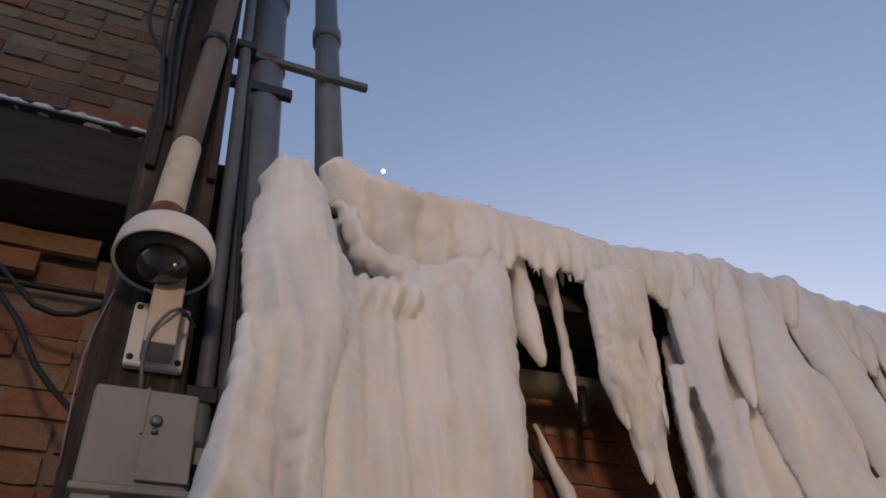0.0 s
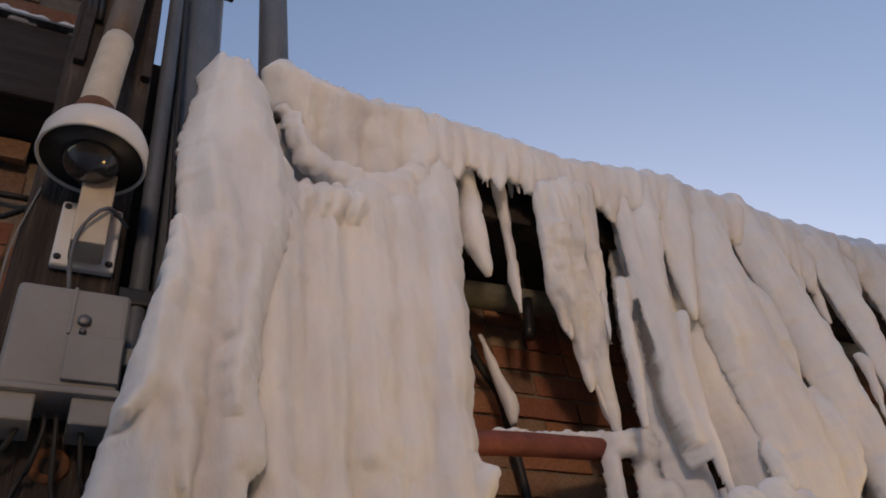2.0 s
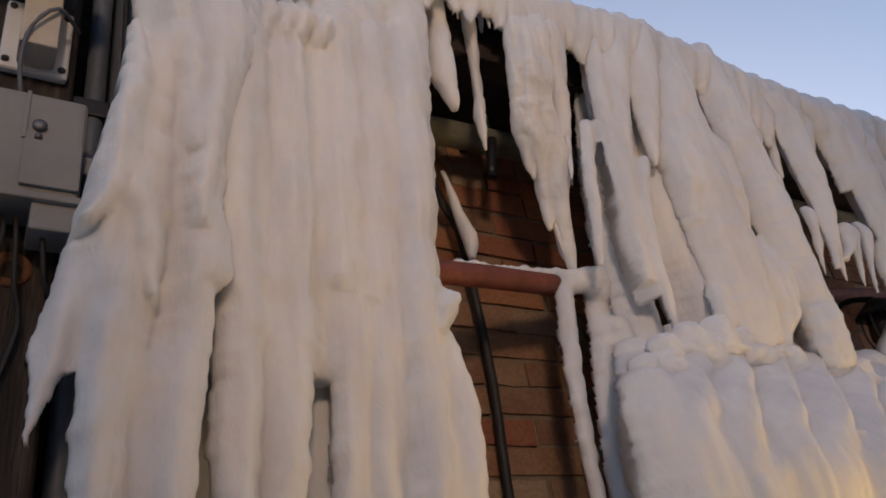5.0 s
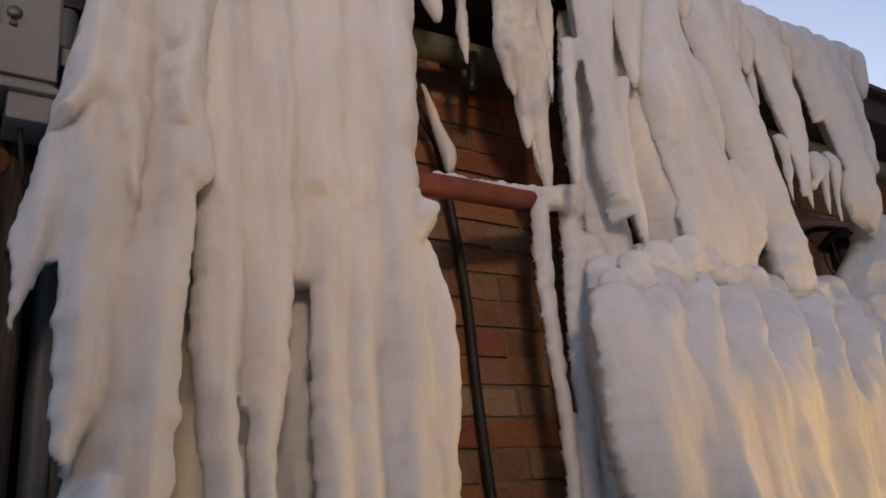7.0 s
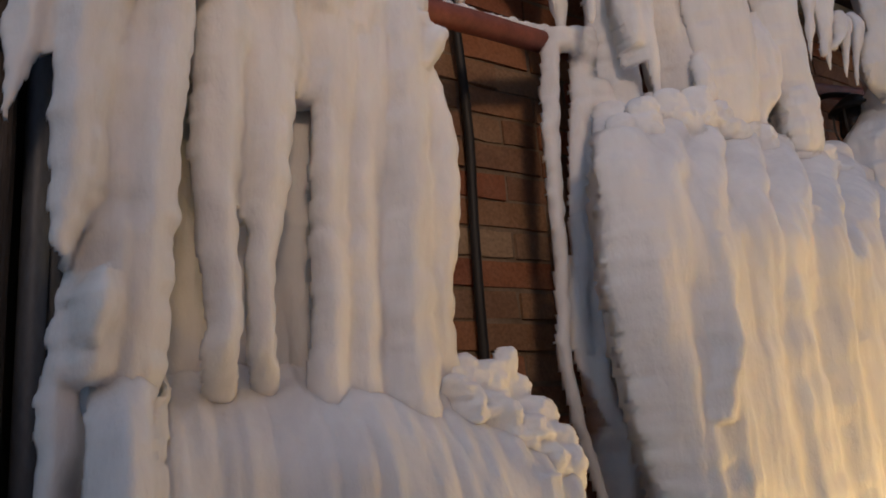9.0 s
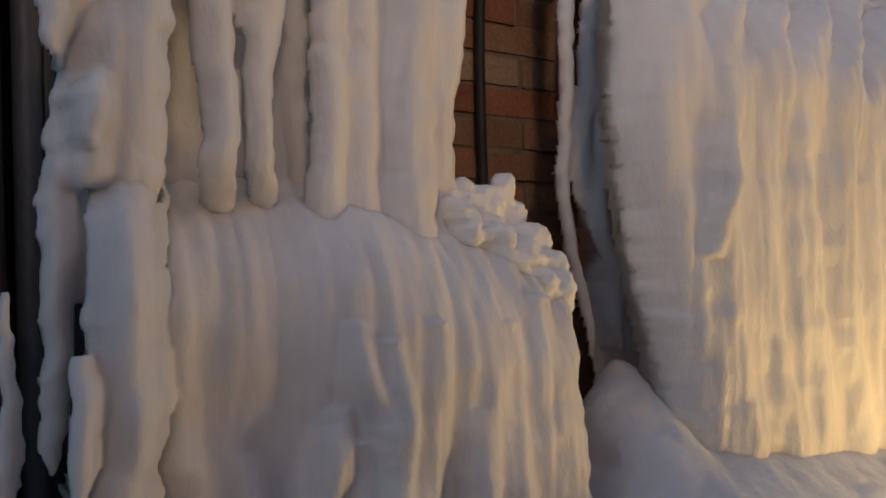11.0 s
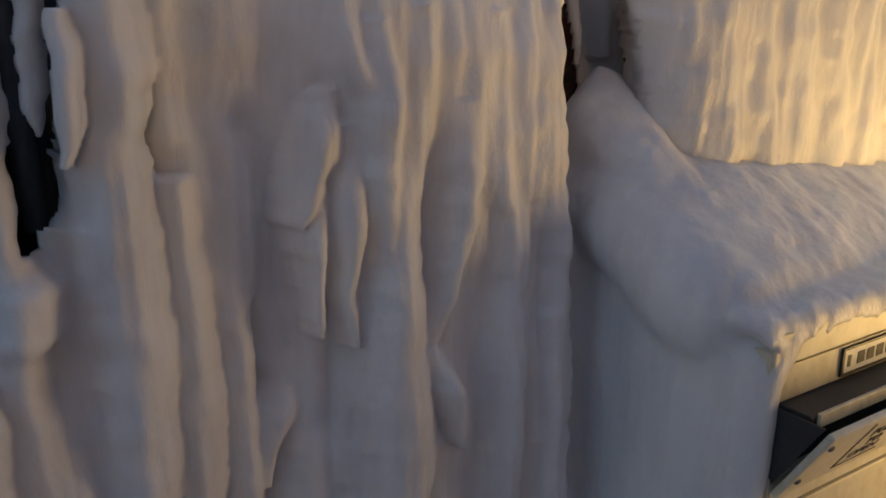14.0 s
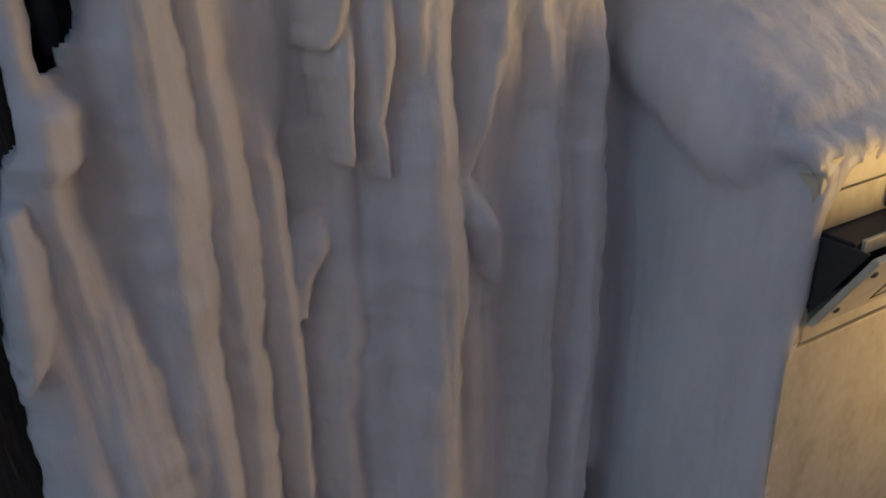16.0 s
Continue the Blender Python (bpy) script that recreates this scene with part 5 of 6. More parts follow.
cap = []
knob(cap, 1.123, 1.070, 2.373, 0.0397)
knob(cap, 1.190, 1.070, 2.412, 0.0455)
knob(cap, 1.275, 1.070, 2.443, 0.0495)
knob(cap, 1.368, 1.070, 2.470, 0.0465)
knob(cap, 1.440, 1.070, 2.457, 0.0425)
knob(cap, 1.547, 1.070, 2.475, 0.0220)
knob(cap, 1.528, 1.070, 2.434, 0.0307)
knob(cap, 1.482, 1.070, 2.418, 0.0427)
knob(cap, 1.586, 1.070, 2.421, 0.0467)
knob(cap, 1.726, 1.070, 2.439, 0.0516)
knob(cap, 1.743, 1.070, 2.521, 0.0387)
knob(cap, 1.821, 1.070, 2.411, 0.0445)
knob(cap, 1.307, 1.070, 2.403, 0.0544)
knob(cap, 1.178, 1.070, 2.368, 0.0449)
knob(cap, 1.889, 1.070, 2.371, 0.0422)
knob(cap, 1.994, 1.070, 2.320, 0.0431)
tagged(skin("snow_ledge", cap, SNOW, step=0.004, blend=0.014, flute=0.0, ripple=0.002, crumb=0.014), "lumpy white snow on an icy shoulder", "snow")

# ---- ice heaped over the bin ----

heap = bmesh.new()
for i in range(15):
    # runnels down the flank that buries the bin's side
    yy = 0.735 + 0.028 * i
    top = 1.235 + 0.024 * i
    strand(heap, (1.09, yy + 0.01, top + 0.05, 0.04), (1.035, yy, top + 0.01, 0.045), (1.012, yy, top - 0.07, 0.04), (1.008 - 0.002 * i, yy, top - 0.25, 0.036), (1.004 - 0.002 * i, yy, 0.6, 0.036), (1.0, yy, 0.0, 0.036), wobble=0.1)
for i in range(18):
    for j in range(11):
        # the dome on top, rising towards the wall and falling away along it
        xx, yy = 1.05 + 0.05 * i + rng.uniform(-.01, .01), 0.835 + 0.035 * j
        zz = 1.262 + 0.255 * math.sin(min(1.0, (yy - 0.72) / 0.36) * 1.45) - 0.26 * max(0.0, xx - 1.15) * (yy - 0.6) - 0.5 * max(0.0, 1.18 - xx) * (yy - 0.8)
        blob(heap, xx, yy, zz - 0.09 + rng.uniform(-.003, .003), 0.12, 0.10, 0.10)
for i in range(36):
    # fringe along the bin's front edge
    xx = 0.985 + 0.019 * i
    strand(heap, (xx, 0.76, 1.30, 0.018), (xx, 0.715 - 0.07 * (xx - 1.0), 1.295, 0.017), (xx, 0.695 - 0.07 * (xx - 1.0), 1.262 + rng.uniform(-.006, .008), 0.006))
for i in range(10):
    # back runnels joining the column above
    xx = 0.95 + 0.05 * i
    strand(heap, (xx + 0.02, 1.17, 1.49 - 0.008 * i, 0.02), (xx, 1.14, 1.42 - 0.006 * i, 0.04), (xx, 1.10, 1.36, 0.05), (xx, 1.10, 0.6, 0.05))
strand(heap, (1.005, 1.000, 1.191, 0.0025), (1.011, 1.000, 1.056, 0.0086), (1.014, 1.000, 0.950, 0.0044))
strand(heap, (1.032, 1.000, 1.227, 0.0025), (1.038, 1.000, 1.093, 0.0086), (1.043, 1.000, 0.987, 0.0044))
strand(heap, (1.094, 1.000, 1.299, 0.0032), (1.097, 1.000, 1.223, 0.0107), (1.098, 1.000, 1.179, 0.0054))
strand(heap, (0.976, 1.000, 1.322, 0.0035), (0.981, 1.000, 1.186, 0.0122), (0.985, 1.000, 1.075, 0.0063))
tagged(fused("ice_mound", heap, ICE, voxel=0.007, flute=0.004, ripple=0.0012, lump=0.006, smooth=20), "smooth bluish ice heaped over a steel bin", "ice mound", "ice mounds")

# ---- icicles along the roof edge ----
icicle("knobbly milky icicle under the roof edge", (0.796, 1.070, 3.344, 0.0195), (0.809, 1.090, 3.297, 0.0207), (0.837, 1.130, 3.266, 0.0250), (0.828, 1.130, 3.169, 0.0268), (0.833, 1.130, 3.091, 0.0314), (0.839, 1.130, 3.042, 0.0206), (0.839, 1.130, 2.994, 0.0089))
icicle("long thin icicle under the roof edge", (0.877, 1.060, 3.359, 0.0185), (0.903, 1.090, 3.315, 0.0171), (0.924, 1.130, 3.231, 0.0154), (0.945, 1.170, 3.123, 0.0138), (0.936, 1.170, 3.011, 0.0119), (0.933, 1.170, 2.937, 0.0039))
icicle("short icicle under the roof edge", (0.938, 1.080, 3.367, 0.0116), (0.950, 1.100, 3.308, 0.0086), (0.965, 1.130, 3.271, 0.0029))
icicle("short icicle under the roof edge", (0.982, 1.080, 3.370, 0.0118), (0.996, 1.100, 3.304, 0.0087), (1.021, 1.130, 3.300, 0.0029))

bundle = bmesh.new()
strand(bundle, (1.008, 1.060, 3.255, 0.0170), (1.006, 1.070, 3.196, 0.0237), (1.006, 1.100, 3.079, 0.0230), (1.021, 1.140, 2.980, 0.0187), (1.035, 1.160, 2.912, 0.0106), (1.035, 1.160, 2.886, 0.0026))
strand(bundle, (1.037, 1.060, 3.263, 0.0229), (1.033, 1.070, 3.184, 0.0307), (1.038, 1.110, 3.042, 0.0297), (1.066, 1.150, 2.933, 0.0254), (1.084, 1.180, 2.837, 0.0159), (1.085, 1.190, 2.773, 0.0039))
strand(bundle, (1.073, 1.060, 3.273, 0.0261), (1.067, 1.070, 3.174, 0.0337), (1.079, 1.110, 3.034, 0.0328), (1.103, 1.150, 2.908, 0.0296), (1.124, 1.180, 2.813, 0.0227), (1.137, 1.200, 2.744, 0.0159), (1.141, 1.210, 2.679, 0.0039))
strand(bundle, (1.116, 1.065, 3.289, 0.0236), (1.122, 1.080, 3.235, 0.0292), (1.126, 1.110, 3.113, 0.0269), (1.131, 1.140, 2.984, 0.0235), (1.137, 1.170, 2.882, 0.0176), (1.140, 1.190, 2.808, 0.0054))
strand(bundle, (1.148, 1.070, 3.293, 0.0179), (1.149, 1.090, 3.232, 0.0206), (1.155, 1.120, 3.127, 0.0158), (1.151, 1.140, 3.037, 0.0056))
tagged(fused("icicle", bundle, ICE, voxel=0.004, flute=0.007, ripple=0.0035, lump=0.004, smooth=2), "broad ridged icicle reaching a snowy pipe", "icicle", "icicles on the roof edge")
icicle("short side icicle on a broad icicle", (1.058, 1.160, 3.069, 0.0223), (1.049, 1.160, 2.968, 0.0202), (1.046, 1.160, 2.914, 0.0119), (1.045, 1.160, 2.876, 0.0039))
icicle("thin icicle beside a broad icicle", (1.119, 1.190, 3.002, 0.0112), (1.105, 1.190, 2.875, 0.0095), (1.105, 1.190, 2.776, 0.0066), (1.117, 1.200, 2.708, 0.0032))
icicle("slender icicle merging with the icefall", (1.193, 1.120, 3.364, 0.0156), (1.185, 1.120, 3.309, 0.0184), (1.160, 1.120, 3.129, 0.0173), (1.140, 1.120, 2.987, 0.0110), (1.116, 1.120, 2.846, 0.0026))
icicle("short icicle under the roof edge", (1.256, 1.120, 3.415, 0.0129), (1.243, 1.120, 3.346, 0.0094), (1.227, 1.120, 3.283, 0.0031))
icicle("slender icicle beside the icefall", (1.286, 1.110, 3.413, 0.0259), (1.274, 1.110, 3.261, 0.0216), (1.254, 1.110, 3.104, 0.0206), (1.282, 1.150, 2.985, 0.0189), (1.298, 1.170, 2.859, 0.0128), (1.315, 1.180, 2.777, 0.0028))
icicle("ridged icicle on the icefall", (1.354, 1.120, 3.375, 0.0327), (1.341, 1.120, 3.168, 0.0369), (1.356, 1.150, 3.014, 0.0389), (1.350, 1.170, 2.882, 0.0233), (1.351, 1.180, 2.784, 0.0114), (1.338, 1.180, 2.727, 0.0028))

drape = []
runnel(drape, (1.901, 1.060, 3.315, 0.0367), (1.949, 1.060, 3.247, 0.0534), (1.973, 1.060, 3.091, 0.0490), (1.971, 1.060, 2.917, 0.0380), (1.950, 1.060, 2.803, 0.0246), (1.920, 1.060, 2.719, 0.0075))
runnel(drape, (2.157, 1.055, 3.310, 0.0459), (2.207, 1.055, 3.238, 0.0670), (2.233, 1.055, 3.096, 0.0693), (2.233, 1.055, 2.894, 0.0569), (2.226, 1.055, 2.742, 0.0423), (2.214, 1.055, 2.663, 0.0128))
runnel(drape, (2.076, 1.070, 3.340, 0.0455), (2.134, 1.070, 3.270, 0.0701), (2.181, 1.070, 3.177, 0.0523), (2.165, 1.070, 3.068, 0.0205), (2.153, 1.070, 3.014, 0.0067))
runnel(drape, (2.378, 1.070, 3.323, 0.0373), (2.392, 1.070, 3.236, 0.0479), (2.405, 1.070, 3.107, 0.0434), (2.363, 1.070, 2.890, 0.0277))
runnel(drape, (1.879, 1.090, 3.268, 0.0366), (1.846, 1.090, 3.135, 0.0226), (1.835, 1.090, 3.045, 0.0079))
runnel(drape, (2.032, 1.060, 2.856, 0.0222), (2.022, 1.060, 2.799, 0.0251), (1.976, 1.060, 2.755, 0.0123))
runnel(drape, (2.192, 1.080, 2.833, 0.0198), (2.180, 1.080, 2.774, 0.0245), (2.184, 1.080, 2.702, 0.0193), (2.234, 1.080, 2.664, 0.0162))
tagged(skin("ice_drape", drape, ICE), "ragged ice drape hanging from the roof edge", "ice", "icicles on the roof edge")
icicle("short icicle under the roof edge", (1.916, 1.090, 3.176, 0.0145), (1.904, 1.090, 3.073, 0.0124), (1.902, 1.090, 3.024, 0.0035))
icicle("thin icicle above a mound", (2.348, 1.150, 2.931, 0.0280), (2.332, 1.150, 2.827, 0.0275), (2.334, 1.150, 2.730, 0.0233))
icicle("clear icicle behind a hose", (0.907, 1.300, 2.928, 0.0067), (0.920, 1.300, 2.854, 0.0131), (0.940, 1.300, 2.784, 0.0181), (0.940, 1.300, 2.730, 0.0077))
icicle("short clear icicle under the roof edge", (0.786, 1.090, 3.331, 0.0104), (0.783, 1.090, 3.286, 0.0068), (0.781, 1.090, 3.250, 0.0040), (0.781, 1.090, 3.227, 0.0020))
icicle("short clear icicle under the roof edge", (0.858, 1.090, 3.357, 0.0086), (0.854, 1.090, 3.311, 0.0056), (0.851, 1.090, 3.279, 0.0033), (0.852, 1.090, 3.258, 0.0021))
icicle("short clear icicle under the roof edge", (0.878, 1.090, 3.353, 0.0107), (0.873, 1.090, 3.306, 0.0070), (0.869, 1.090, 3.264, 0.0042), (0.867, 1.090, 3.237, 0.0021))
icicle("short clear icicle under the roof edge", (0.899, 1.090, 3.344, 0.0086), (0.894, 1.090, 3.298, 0.0056), (0.893, 1.090, 3.276, 0.0034), (0.895, 1.090, 3.262, 0.0021))
icicle("short clear icicle under the roof edge", (0.967, 1.090, 3.348, 0.0109), (0.961, 1.090, 3.301, 0.0072), (0.957, 1.090, 3.266, 0.0042), (0.956, 1.090, 3.244, 0.0021))
icicle("short clear icicle under the roof edge", (1.025, 1.090, 3.344, 0.0111), (1.018, 1.090, 3.297, 0.0073), (1.015, 1.090, 3.269, 0.0043), (1.015, 1.090, 3.252, 0.0021))
icicle("short clear icicle under the roof edge", (1.189, 1.090, 3.366, 0.0116), (1.179, 1.090, 3.316, 0.0076), (1.172, 1.090, 3.283, 0.0045), (1.170, 1.090, 3.261, 0.0022))
icicle("short clear icicle under the roof edge", (1.264, 1.090, 3.359, 0.0118), (1.252, 1.090, 3.309, 0.0078), (1.242, 1.090, 3.269, 0.0046), (1.237, 1.090, 3.244, 0.0023))
icicle("short clear icicle under the roof edge", (1.394, 1.090, 3.277, 0.0144), (1.379, 1.090, 3.229, 0.0094), (1.350, 1.090, 3.153, 0.0055), (1.334, 1.090, 3.105, 0.0022))
icicle("short clear icicle under the roof edge", (1.324, 1.090, 3.301, 0.0142), (1.311, 1.090, 3.252, 0.0093), (1.289, 1.090, 3.188, 0.0054), (1.277, 1.090, 3.148, 0.0022))
icicle("short clear icicle under the roof edge", (1.440, 1.090, 3.207, 0.0167), (1.425, 1.090, 3.161, 0.0109), (1.389, 1.090, 3.076, 0.0064), (1.369, 1.090, 3.024, 0.0022))
icicle("short clear icicle under the roof edge", (1.433, 1.090, 3.111, 0.0139), (1.419, 1.090, 3.068, 0.0091), (1.390, 1.090, 3.000, 0.0053), (1.373, 1.090, 2.958, 0.0022))
icicle("short clear icicle under the roof edge", (1.587, 1.090, 3.325, 0.0179), (1.568, 1.090, 3.274, 0.0118), (1.531, 1.090, 3.192, 0.0068), (1.510, 1.090, 3.142, 0.0024))
icicle("short clear icicle under the roof edge", (2.143, 1.070, 2.865, 0.0193), (2.119, 1.070, 2.786, 0.0126), (2.091, 1.070, 2.716, 0.0074), (2.079, 1.070, 2.672, 0.0026))
icicle("short clear icicle under the roof edge", (2.250, 1.070, 2.946, 0.0231), (2.223, 1.070, 2.862, 0.0151), (2.177, 1.070, 2.763, 0.0088), (2.153, 1.070, 2.701, 0.0027))
icicle("short clear icicle under the roof edge", (1.916, 1.070, 2.874, 0.0154), (1.898, 1.070, 2.799, 0.0100), (1.876, 1.070, 2.732, 0.0059), (1.866, 1.070, 2.690, 0.0024))
icicle("short clear icicle under the roof edge", (2.079, 1.070, 2.853, 0.0162), (2.057, 1.070, 2.775, 0.0106), (2.037, 1.070, 2.718, 0.0062), (2.030, 1.070, 2.682, 0.0026))
icicle("short clear icicle under the roof edge", (1.987, 1.070, 2.834, 0.0130), (1.967, 1.070, 2.759, 0.0085), (1.956, 1.070, 2.715, 0.0051), (1.953, 1.070, 2.687, 0.0025))

# ---- third body of ice ----

third = bmesh.new()
strand(third, (2.337, 1.120, 2.716, 0.0503), (2.262, 1.120, 2.578, 0.0818), (2.200, 1.120, 2.417, 0.0895), (2.147, 1.120, 2.255, 0.0867), (2.002, 1.120, 1.972, 0.0973))
strand(third, (2.490, 1.100, 2.709, 0.0810), (2.429, 1.100, 2.533, 0.1171), (2.283, 1.100, 2.253, 0.1090), (2.118, 1.100, 1.963, 0.1014))
strand(third, (2.338, 1.130, 2.740, 0.0194), (2.430, 1.130, 2.734, 0.0320), (2.625, 1.130, 2.722, 0.0424))
tagged(fused("ice_mound", third, ICE, voxel=0.008, smooth=3), "rounded ice mound beside a wall lantern", "ice mound", "ice mounds")


# ---- pipes beside the first fall ----


def pipe(name, pts, radius, mat, label, category="pipe", group="", step=0.05, sides=20):
    return tagged(part(name, tube(pts, radius, sides, step), mat, smooth=True), label, category, group)


def collared_pipe(x, y, z0, z1, r, collars, label):
    p = thing("vent_pipe", label, "pipe", "pipes beside the icefall", place=(x, y, 0, 0, 0, 0))
    part("shaft", tube([(0, 0, z0), (0, 0, z1)], r, 28, 2.0), PVC_GREY, p, smooth=True)
    for z in collars:
        part("collar", disc_solid([(r + 0.001, z - 0.03), (r + 0.008, z - 0.028), (r + 0.009, z + 0.028), (r + 0.001, z + 0.03)], 28), PVC_GREY, p, smooth=True)
    return p


wide = collared_pipe(0.195, 1.20, 1.2, 5.4, 0.052, (4.42,), "wide grey plastic vent pipe with a rusty clamp")
part("clamp", disc_solid([(0.053, 3.99), (0.057, 3.992), (0.057, 4.008), (0.053, 4.01)], 28), RUST, wide, "rusty steel clamp", smooth=True)
slim = collared_pipe(0.382, 1.20, 2.6, 5.6, 0.038, (4.30,), "slim grey plastic vent pipe in front of the sky")
conduit = thing("conduit", "thin grey conduit beside a post", "conduit", "pipes beside the icefall", place=(0.118, 1.13, 0, 0, 0, 0))
part("shaft", tube([(0.014, 0, 1.5), (0.012, 0, 3.2), (-0.004, 0, 5.2)], 0.016, 16, 0.2), PVC_GREY, conduit, smooth=True)
for z in (2.78, 3.97):
    part("clip", box(-0.02, 0.036, -0.02, 0.03, z - 0.02, z + 0.012, 0.004), BLACK, conduit)
rail_hi = tagged(part("bracket_rail", box(0.02, 0.49, 1.146, 1.166, 3.975, 4.0, 0.003), STEEL), "dull steel rail holding the pipes", "bracket", "pipe brackets")
rail_lo = tagged(part("bracket_rail", box(0.02, 0.265, 1.146, 1.166, 3.81, 3.85, 0.003), BLACK), "dark steel rail holding the pipes", "bracket", "pipe brackets")
pipe("cable", [(0.14, 1.09, 3.75), (0.155, 1.085, 3.2), (0.165, 1.09, 2.9), (0.17, 1.10, 2.5)], 0.005, RUBBER, "black cable running down beside a conduit", "cable", "black cables", sides=8)

# ---- post with its fittings ----
post = thing("utility_post", "weathered dark timber post with a knot", "post")
pb = box(-0.062, 0.098, 1.09, 1.23, 0, 5.4, 0.012, 3)
bmesh.ops.subdivide_edges(pb, edges=[e for e in pb.edges if abs(e.verts[0].co.z - e.verts[1].co.z) > 2], cuts=60)
for v in pb.verts:
    v.co.x += 0.004 * noise.noise((v.co.x * 9, v.co.z * 3, 1)) - 0.012 * (v.co.z - 3.0) * 0.5
    v.co.y += 0.004 * noise.noise((v.co.x * 40, v.co.z * 2, 5))
part("timber", pb, WOOD_OLD, post)
# dark sheet added for the shade between post and pipe, closing the sky gap
part("shade_fill", box(-0.02, 0.235, 1.262, 1.29, 0.0, 3.60, 0.003), WOOD_DARK, post, "dark filler standing in for shade beside the post")
kn = disc_solid([(0.002, -0.006), (0.011, -0.004), (0.014, 0.0), (0.024, 0.003), (0.026, 0.0), (0.027, -0.006)], 20)
bmesh.ops.rotate(kn, verts=kn.verts, cent=(0, 0, 0), matrix=Matrix.Rotation(radians(90), 3, "X"))
bmesh.ops.translate(kn, verts=kn.verts, vec=(0.048, 1.088, 2.463))
part("knot", kn, RUST, post, "rusty round plug", smooth=True)
for x0, w in ((-0.05, 0.02), (0.03, 0.014), (0.075, 0.018)):
    part("batten", box(x0, x0 + w, 1.074, 1.089, 3.3, 5.3, 0.003), WOOD_DARK, post)
for i in range(3):
    pipe("cable", [(-0.075 + 0.02 * i, 1.07, 5.2), (-0.06 + 0.014 * i, 1.055, 4.4), (-0.085 + 0.022 * i, 1.06, 3.9), (-0.04 + 0.01 * i, 1.08, 3.45)], 0.006, RUBBER, "black cable bundled on a post", "cable", "black cables", sides=8)
pipe("cable", [(-0.10, 1.10, 4.2), (-0.13, 1.07, 3.95), (-0.115, 1.06, 3.8), (-0.06, 1.07, 3.7)], 0.005, RUBBER, "black cable loop on a post", "cable", "black cables", sides=8)

riser = thing("conduit_riser", "brown and cream painted conduit above a camera", "conduit")
part("shaft", tube([(0.062, 1.05, 4.6), (0.053, 1.05, 4.06), (0.020, 1.03, 3.31)], 0.028, 18, 0.1), surface("brown_conduit", [(0.3, (0.10, 0.075, 0.055)), (0.7, (0.17, 0.13, 0.10))], (3, 3, 0.7), 7, 0.6, 0, 70, 0.2, 0.001), riser, smooth=True)
part("painted_sleeve", tube([(0.0225, 1.031, 3.325), (0.016, 1.02, 3.20), (0.010, 1.0, 3.04)], 0.0295, 18, 0.03), CREAM, riser, "cream painted sleeve", smooth=True)
part("coupling", tube([(0.0115, 1.002, 3.075), (0.0105, 1.0, 3.035)], 0.0335, 18, 0.03), RUST, riser, "rusty coupling", smooth=True)
part("clamp", tube([(0.042, 1.044, 3.80), (0.040, 1.043, 3.775)], 0.034, 18, 0.03), BLACK, riser, smooth=True)

dome = thing("dome_camera", "white dome security camera with a smoked glass ball", "camera", place=(0.022, 1.0, 2.95, 4, 3, 0))
dome.scale = (0.92, 0.92, 0.92)
part("housing", disc_solid([(0.030, 0.078), (0.060, 0.072), (0.082, 0.058), (0.090, 0.038), (0.092, 0.0), (0.089, -0.004), (0.086, 0.0), (0.084, 0.03), (0.04, 0.05)], 48), WHITE, dome, smooth=True)
part("inner_shroud", disc_solid([(0.0855, 0.002), (0.078, 0.024), (0.060, 0.030), (0.052, 0.026), (0.052, 0.034), (0.083, 0.034)], 48), BLACK, dome, "black inner shroud", smooth=True)
ballp = [(0.052 * math.cos(a), -0.052 * math.sin(a)) for a in [radians(-35 + 125 * k / 18) for k in range(18)]] + [(0.0008, -0.052)]
part("glass_ball", disc_solid([(r, h + 0.012) for r, h in ballp], 40), GLASS, dome, "smoked glass ball", smooth=True)
plate = thing("mounting_plate", "white plastic mounting plate with four screws", "plate")
part("plate", box(-0.007, 0.086, 1.072, 1.088, 2.785, 2.922, 0.007, 3), WHITE, plate, smooth=False)
part("arm", box(0.016, 0.066, 1.02, 1.071, 2.795, 2.95, 0.004), CREAM, plate, "cream painted arm")
for sx, sz in ((0.002, 2.80), (0.077, 2.80), (0.002, 2.908), (0.077, 2.908)):
    sc = disc_solid([(0.0055, 0.0), (0.0055, 0.003), (0.003, 0.0045)], 14)
    bmesh.ops.rotate(sc, verts=sc.verts, cent=(0, 0, 0), matrix=Matrix.Rotation(radians(90), 3, "X"))
    bmesh.ops.translate(sc, verts=sc.verts, vec=(sx, 1.0725, sz))
    part("screw", sc, BLACK, plate)
pipe("cable", [(0.095, 1.066, 2.88), (0.06, 1.012, 2.865), (0.03, 1.012, 2.82), (0.022, 1.03, 2.77), (0.03, 1.05, 2.71)], 0.0032, surface("grey_cable", [(0.3, (0.10, 0.11, 0.13)), (0.7, (0.16, 0.17, 0.19))], rough=0.5), "thin grey cable across a plate", "cable", sides=8, step=0.015)

